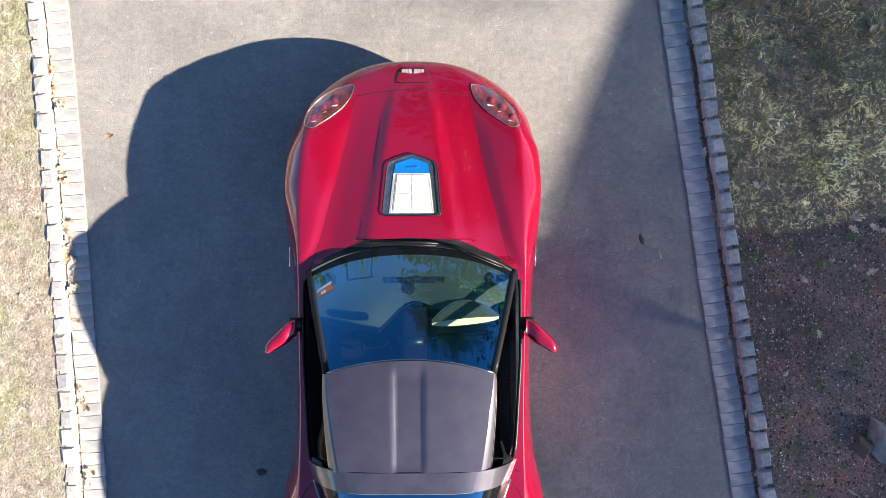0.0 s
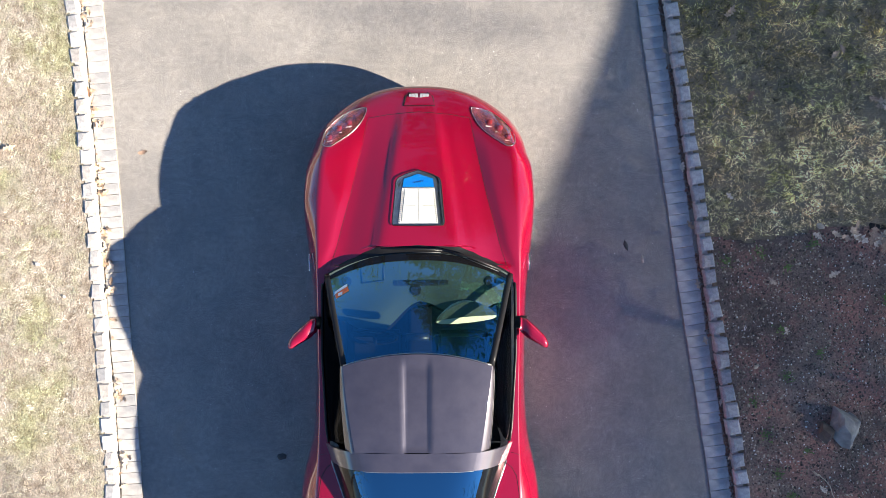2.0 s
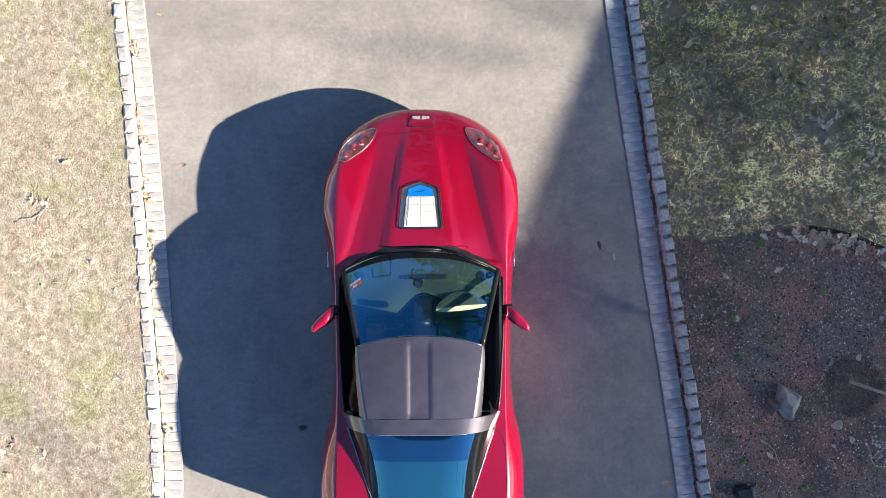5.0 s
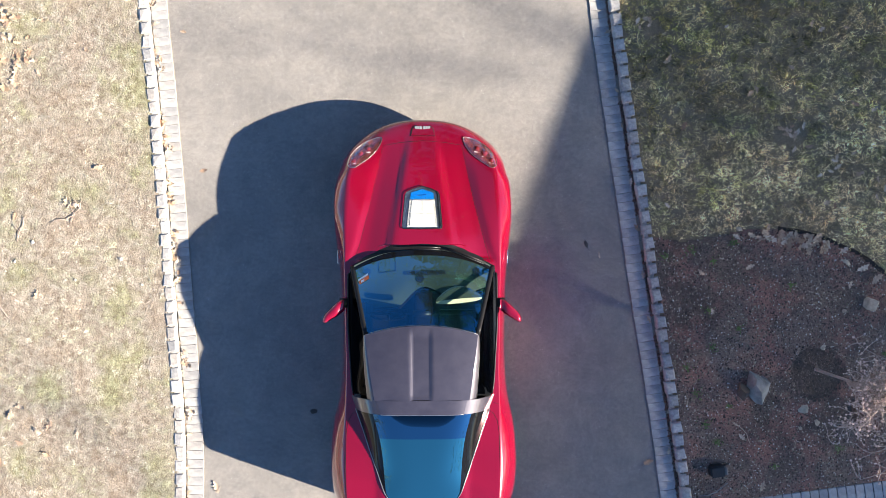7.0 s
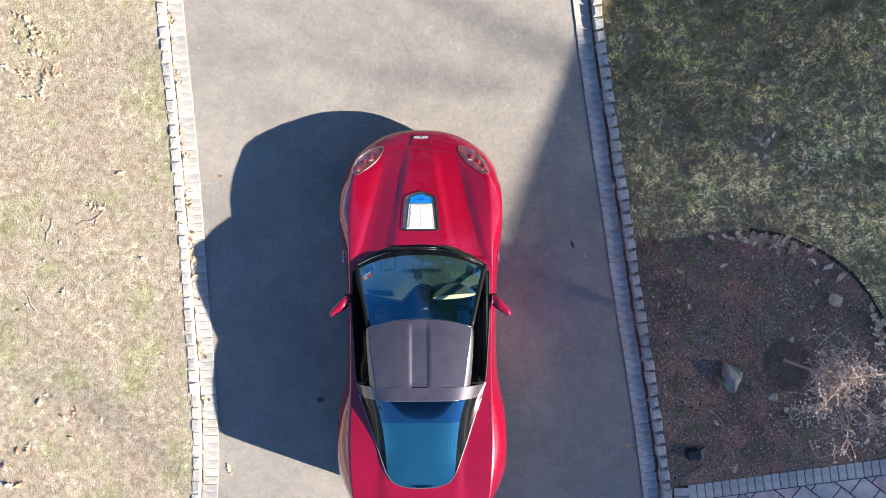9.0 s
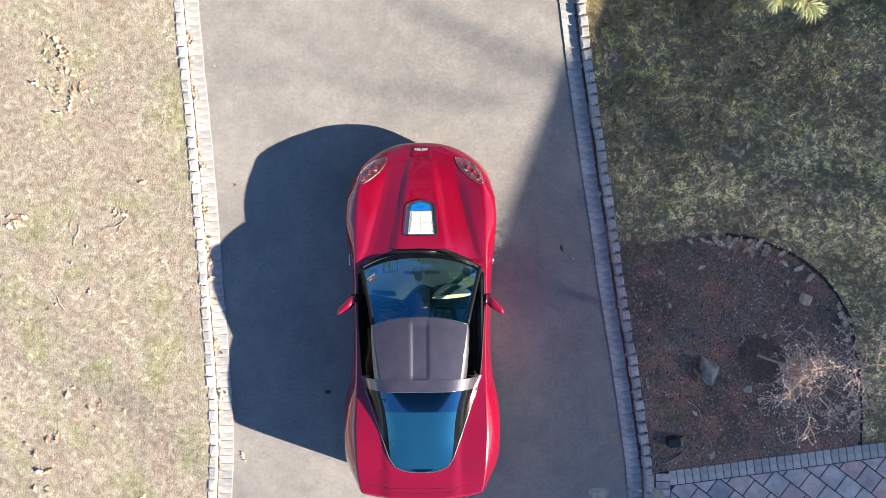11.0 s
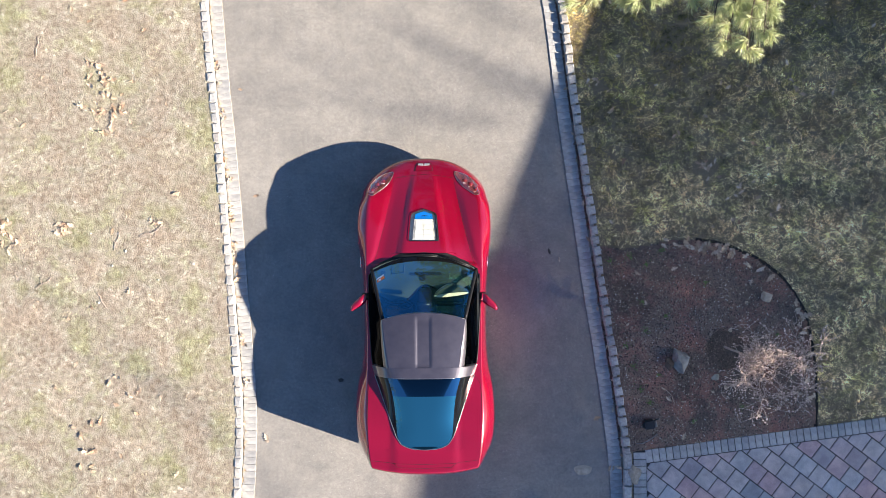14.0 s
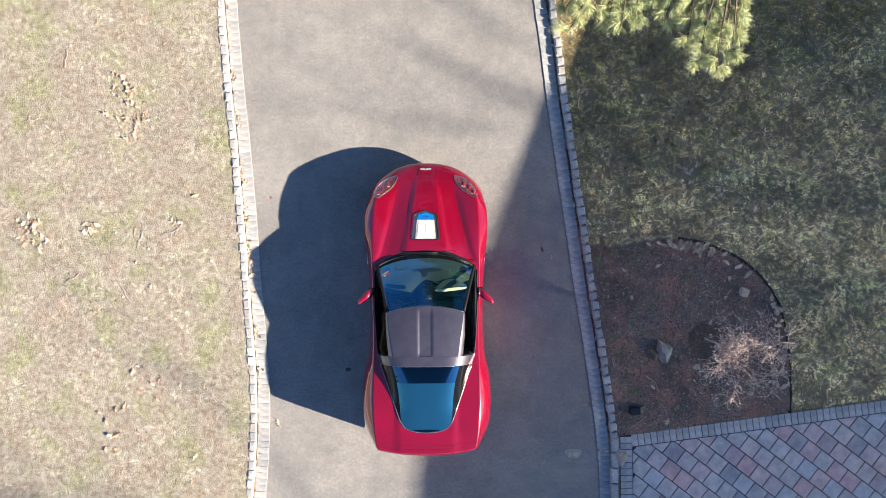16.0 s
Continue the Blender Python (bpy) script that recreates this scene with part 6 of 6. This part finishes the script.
def build_pine():
    r = random.Random(11)
    pine = thing("pine_tree", "tall white pine with long yellow-green needle tufts", "tree", (3.4, 7.7, 0.05))
    verts, faces = [], []
    limb(verts, faces, [Vector((0.05 * math.sin(k), 0.04 * math.cos(k * 1.3), 1.75 * k)) for k in range(11)], 0.26, 0.03, 12)
    part("trunk", raw_mesh("trunk", verts, faces, M_BARK, True), None, pine)
    verts, faces, nv, nf, dv, df = [], [], [], [], [], []

    def shoot(p, d, length, r0, fine):
        pts = wander(p, d, length, 6, 0.10, r, 0.02)
        limb(verts, faces, pts, r0, 0.006, 5)
        n = int(length / (0.10 if fine else 0.15))
        for k in range(n):
            i = 1 + int((k / n) * 5)
            f = (k / n) * 5 + 1 - i
            base = pts[i] + (pts[min(6, i + 1)] - pts[i]) * f
            way = (pts[min(6, i + 1)] - pts[i]).normalized() if i < 6 else Vector(d)
            s = 1 if k % 2 else -1
            side = way.cross(Vector((0, 0, 1))).normalized() * s
            out = (way * 0.8 + side * r.uniform(0.4, 1.0) + Vector((0, 0, r.uniform(-0.25, 0.25)))).normalized()
            ln = r.uniform(0.07, 0.18) if fine else r.uniform(0.12, 0.34)
            q = wander(base, out, ln, 3, 0.15, r)
            limb(verts, faces, q, 0.005, 0.003, 4)
            needle_tuft(*((nv, nf) if fine else (dv, df)), q[-1], q[-1] - q[-2], r, 110 if fine else 24, 0.15 if fine else 0.20, 1.0 if fine else 9.0)
            if fine:
                needle_tuft(nv, nf, q[2], (q[2] - q[1]) + side * 0.05, r, 50, 0.125)
        needle_tuft(*((nv, nf) if fine else (dv, df)), pts[-1], pts[-1] - pts[-2], r, 46 if fine else 20, 0.115)

    base = Vector((3.4, 7.7, 0.05))
    # the two lowest limbs, reaching out over the lawn towards the drive
    for start, mid, twigs in (
        ((3.4, 7.6, 4.2), (3.5, 4.6, 3.9), ((3.24, 2.61), (3.02, 2.74), (3.48, 2.80), (3.50, 3.02), (2.89, 2.99), (2.71, 3.18), (3.32, 3.20), (3.12, 3.04), (2.97, 3.34), (3.22, 3.39))),
        ((3.4, 7.6, 4.5), (2.4, 4.8, 3.9), ((1.68, 3.09), (2.03, 3.19), (2.26, 3.11), (2.42, 3.24), (1.58, 3.32), (1.84, 3.30), (2.20, 3.35), (2.56, 3.40))),
    ):
        twigs = [((x + (mid[0] - x) * 0.35 + r.uniform(-0.05, 0.05), y + 0.62 + r.uniform(-0.1, 0.1), 3.78), (x, y, 3.58 + r.uniform(-0.05, 0.05))) for x, y in twigs]
        a, m = Vector(start) - base, Vector(mid) - base
        limb(verts, faces, [a, a + (m - a) * 0.5 + Vector((0, 0, 0.12)), m], 0.05, 0.022, 7)
        for p, q in twigs:
            p, q = Vector(p) - base, Vector(q) - base
            limb(verts, faces, [m, m + (p - m) * 0.6 + Vector((0, 0, 0.02)), p], 0.02, 0.013, 6)
            shoot(p, q - p, (q - p).length - 0.06, 0.010, True)
    # the crown
    for k in range(124):
        z = 4.6 + 12.4 * k / 123
        a = k * 2.399
        reach = 4.3 * r.uniform(0.75, 1.0) * (1 - smooth01((z - 11) / 8) * 0.6)
        d = Vector((math.cos(a), math.sin(a), r.uniform(0.0, 0.25)))
        if d.y < -0.2:
            reach = min(reach, (3.7 if z > 6.5 else 2.6) / -d.y)
        pts = wander((0, 0, z), d, reach, 6, 0.08, r, 0.03)
        limb(verts, faces, pts, 0.05 * (1 - k / 136), 0.012, 5)
        for i in range(2, 7):
            for s in (-1, 1):
                out = d * 0.6 + Vector((-d.y, d.x, 0)) * s * r.uniform(0.5, 1.0) + Vector((0, 0, r.uniform(-0.2, 0.15)))
                shoot(pts[i], out, r.uniform(0.5, 0.95), 0.012, False)
    part("branchwork", raw_mesh("branchwork", verts, faces, M_BARK, True), None, pine)
    part("crown", raw_mesh("crown", dv, df, M_DARK_NEEDLE), None, pine, "dark green needles of the crown")
    part("foliage", raw_mesh("foliage", nv, nf, M_NEEDLE), None, pine, "pale yellow-green needle fans")


build_pine()


def build_bare_tree(at, height, seed, label):
    r = random.Random(seed)
    tree = thing("bare_tree", label, "tree", (*at, 0.05), group="bare trees")
    verts, faces, tips = [], [], []
    trunk = wander((0, 0, 0), (0.02, 0.01, 1), height * 0.45, 6, 0.04, r)
    limb(verts, faces, trunk, height * 0.017, height * 0.011, 9)
    part("trunk", raw_mesh("trunk", verts, faces, M_BARK, True), None, tree)
    verts, faces = [], []
    for k in range(8):
        a = k * 2.4
        p = trunk[3 + k % 4] if k < 6 else trunk[-1]
        grow(verts, faces, p, (math.cos(a) * 0.7, math.sin(a) * 0.7, 0.9), height * 0.30, height * 0.006, 3, r, tips, 0.16, (3, 4), 0.35)
    part("branches", raw_mesh("branches", verts, faces, M_BARK, True), None, tree)
    return tree


def up_sun(gx, gy, far):
    """The place that lies far metres towards the sun from a place on the ground."""
    return (gx + math.cos(SUN_AZ) * far, gy + math.sin(SUN_AZ) * far)




def screen_far(lat):
    """Distance of the added shade screen from the drive: it runs slantwise, nearer at its northern end."""
    return np.interp(lat, [-15, 0.0, 1.6, 3.4, 9.5], [20.0, 20.0, 16.0, 9.5, 8.5])


def build_shade_screen():
    """Tall unseen foliage screen added towards the sun; its long even top throws the edge of the shade across the
    drive.
    """
    hedge = thing("cypress_hedge", "tall unseen foliage screen, added to throw the edge of the shade", "hedge")
    az = Vector((math.cos(SUN_AZ), math.sin(SUN_AZ), 0))
    across = Vector((-az.y, az.x, 0))
    tan = math.tan(SUN_EL)
    g = np.random.RandomState(12)
    cell = np.concatenate([np.full(366 * 133, 0.045), np.full(27 * 20, 0.30)])
    # gaps between the leaf squares leak a little sun into the shade
    cover = np.where(cell < 0.1, 0.972, 1.02)
    c1, r1 = np.meshgrid(np.arange(366), np.arange(133))
    c2, r2 = np.meshgrid(np.arange(27), np.arange(20))
    lat = np.concatenate([-7 + (c1.ravel() + 0.5) * 0.045, -15.1 + (c2.ravel() + 0.5) * 0.30])
    row = np.concatenate([r1.ravel(), r2.ravel()])
    n = len(lat)
    # top profile shaped to give the shade edge its line on the drive
    reach = np.interp(lat, [-15, -3.3, -2.5, 1.4, 3.8, 5.2, 9.5], [0.9, 0.84, 0.66, 0.60, 0.72, 0.81, 1.0])
    far = screen_far(lat) + g.uniform(0.0, 1.4, n)
    z = (far - reach) * tan - (row + 0.5) * cell / math.cos(SUN_EL)
    mid = np.array(az)[None] * far[:, None] + np.array(across)[None] * lat[:, None]
    mid[:, 2] = z
    up = to_sun.cross(across).normalized()
    tilt = g.normal(0, 0.08, (n, 2))
    half = (cell / 2 * cover)[:, None]
    a = np.array(across)[None] + np.array(to_sun)[None] * tilt[:, :1]
    b = np.array(up)[None] + np.array(to_sun)[None] * tilt[:, 1:]
    verts = np.empty((n, 4, 3), np.float32)
    for k, (u, v) in enumerate(((-1, -1), (1, -1), (1, 1), (-1, 1))):
        verts[:, k] = mid + a * (half * u) + b * (half * v)
    me = bpy.data.meshes.new("foliage")
    me.vertices.add(n * 4)
    me.vertices.foreach_set("co", verts.ravel())
    me.loops.add(n * 4)
    me.loops.foreach_set("vertex_index", np.arange(n * 4, dtype=np.int32))
    me.polygons.add(n)
    me.polygons.foreach_set("loop_start", np.arange(0, n * 4, 4, dtype=np.int32))
    me.update(calc_edges=True)
    me.materials.append(island_material("screen_leaf", [(0.05, 0.08, 0.03), (0.09, 0.12, 0.05), (0.04, 0.06, 0.025)], 0.7))
    part("foliage", me, None, hedge)
    for k in range(14):
        lat0 = -14 + 1.75 * k
        far0 = float(screen_far(lat0)) + 0.7
        c = az * far0 + across * lat0
        v, f = [], []
        limb(v, f, [c + Vector((0, 0, far0 * tan * q + 0.05)) for q in (0, 0.1, 0.2, 0.3)], 0.10, 0.05, 8)
        part("trunk", raw_mesh("trunk", v, f, M_BARK, True), None, hedge)


build_shade_screen()

first = build_bare_tree(up_sun(-1.0, 8.2, 40.0), 22.0, 15, "tall leafless oak standing beyond the shade screen")
second = build_bare_tree(up_sun(-4.0, -7.8, 38.0), 20.0, 8, "tall leafless maple standing beyond the shade screen")


def build_spruce(at, height, seed):
    """A dark conifer: whorls of drooping limbs hung with short sprays."""
    r = random.Random(seed)
    tree = thing("spruce_tree", "tall dark green spruce with drooping sprays", "tree", (*at, 0.05), group="spruces north of the drive")
    verts, faces, sv, sf = [], [], [], []
    limb(verts, faces, [Vector((0, 0, height * k / 6)) for k in range(7)], height * 0.016, 0.02, 8)
    part("trunk", raw_mesh("trunk", verts, faces, M_BARK, True), None, tree)
    verts, faces = [], []
    for k in range(84):
        z = height * (0.06 + 0.92 * (k / 83))
        reach = (0.24 * height) * (1 - z / height) ** 0.8 * r.uniform(0.75, 1.1) + 0.15
        a = k * 2.4 + r.uniform(-0.3, 0.3)
        pts = wander((0, 0, z), (math.cos(a), math.sin(a), 0.15), reach, 5, 0.08, r, 0.10)
        limb(verts, faces, pts, 0.03 * (1 - z / height) + 0.008, 0.005, 4)
        for i in range(1, 6):
            for _ in range(9):
                p = pts[i - 1] + (pts[i] - pts[i - 1]) * r.random()
                d = Vector((r.uniform(-1, 1), r.uniform(-1, 1), r.uniform(-1.3, 0.1))).normalized() * r.uniform(0.18, 0.42)
                w = d.cross(Vector((r.uniform(-1, 1), r.uniform(-1, 1), r.uniform(-1, 1)))).normalized() * r.uniform(0.03, 0.07)
                b = len(sv)
                sv += [p, p + d * 0.5 + w, p + d, p + d * 0.5 - w]
                sf.append((b, b + 1, b + 2, b + 3))
    part("branchwork", raw_mesh("branchwork", verts, faces, M_BARK, True), None, tree)
    part("crown", raw_mesh("crown", sv, sf, M_DARK_NEEDLE), None, tree, "drooping dark sprays")
    return tree


spruce = build_spruce((-6.5, 20.0), 13.0, 31)
for x, y, turn, size in ((-11.5, 18.0, 70, 0.92), (-1.8, 22.5, 160, 1.08), (-15.5, 15.5, 250, 1.0), (2.5, 21.0, 20, 0.95)):
    copy_thing(spruce, pose(x, y, 0.05, 0, 0, turn) @ Matrix.Diagonal((size, size, size, 1)))

# bare trees round the plots
woods = random.Random(4)
for k in range(26):
    a = 2 * math.pi * k / 26 + woods.uniform(-0.08, 0.08)
    d = woods.uniform(24, 40)
    x, y = d * math.cos(a), d * math.sin(a)
    off = (math.degrees(a) - math.degrees(SUN_AZ) + 180) % 360 - 180
    if abs(off) < 32:
        continue
    copy_thing(woods.choice((first, second)), pose(x, y, 0.05, 0, 0, woods.uniform(0, 360)))
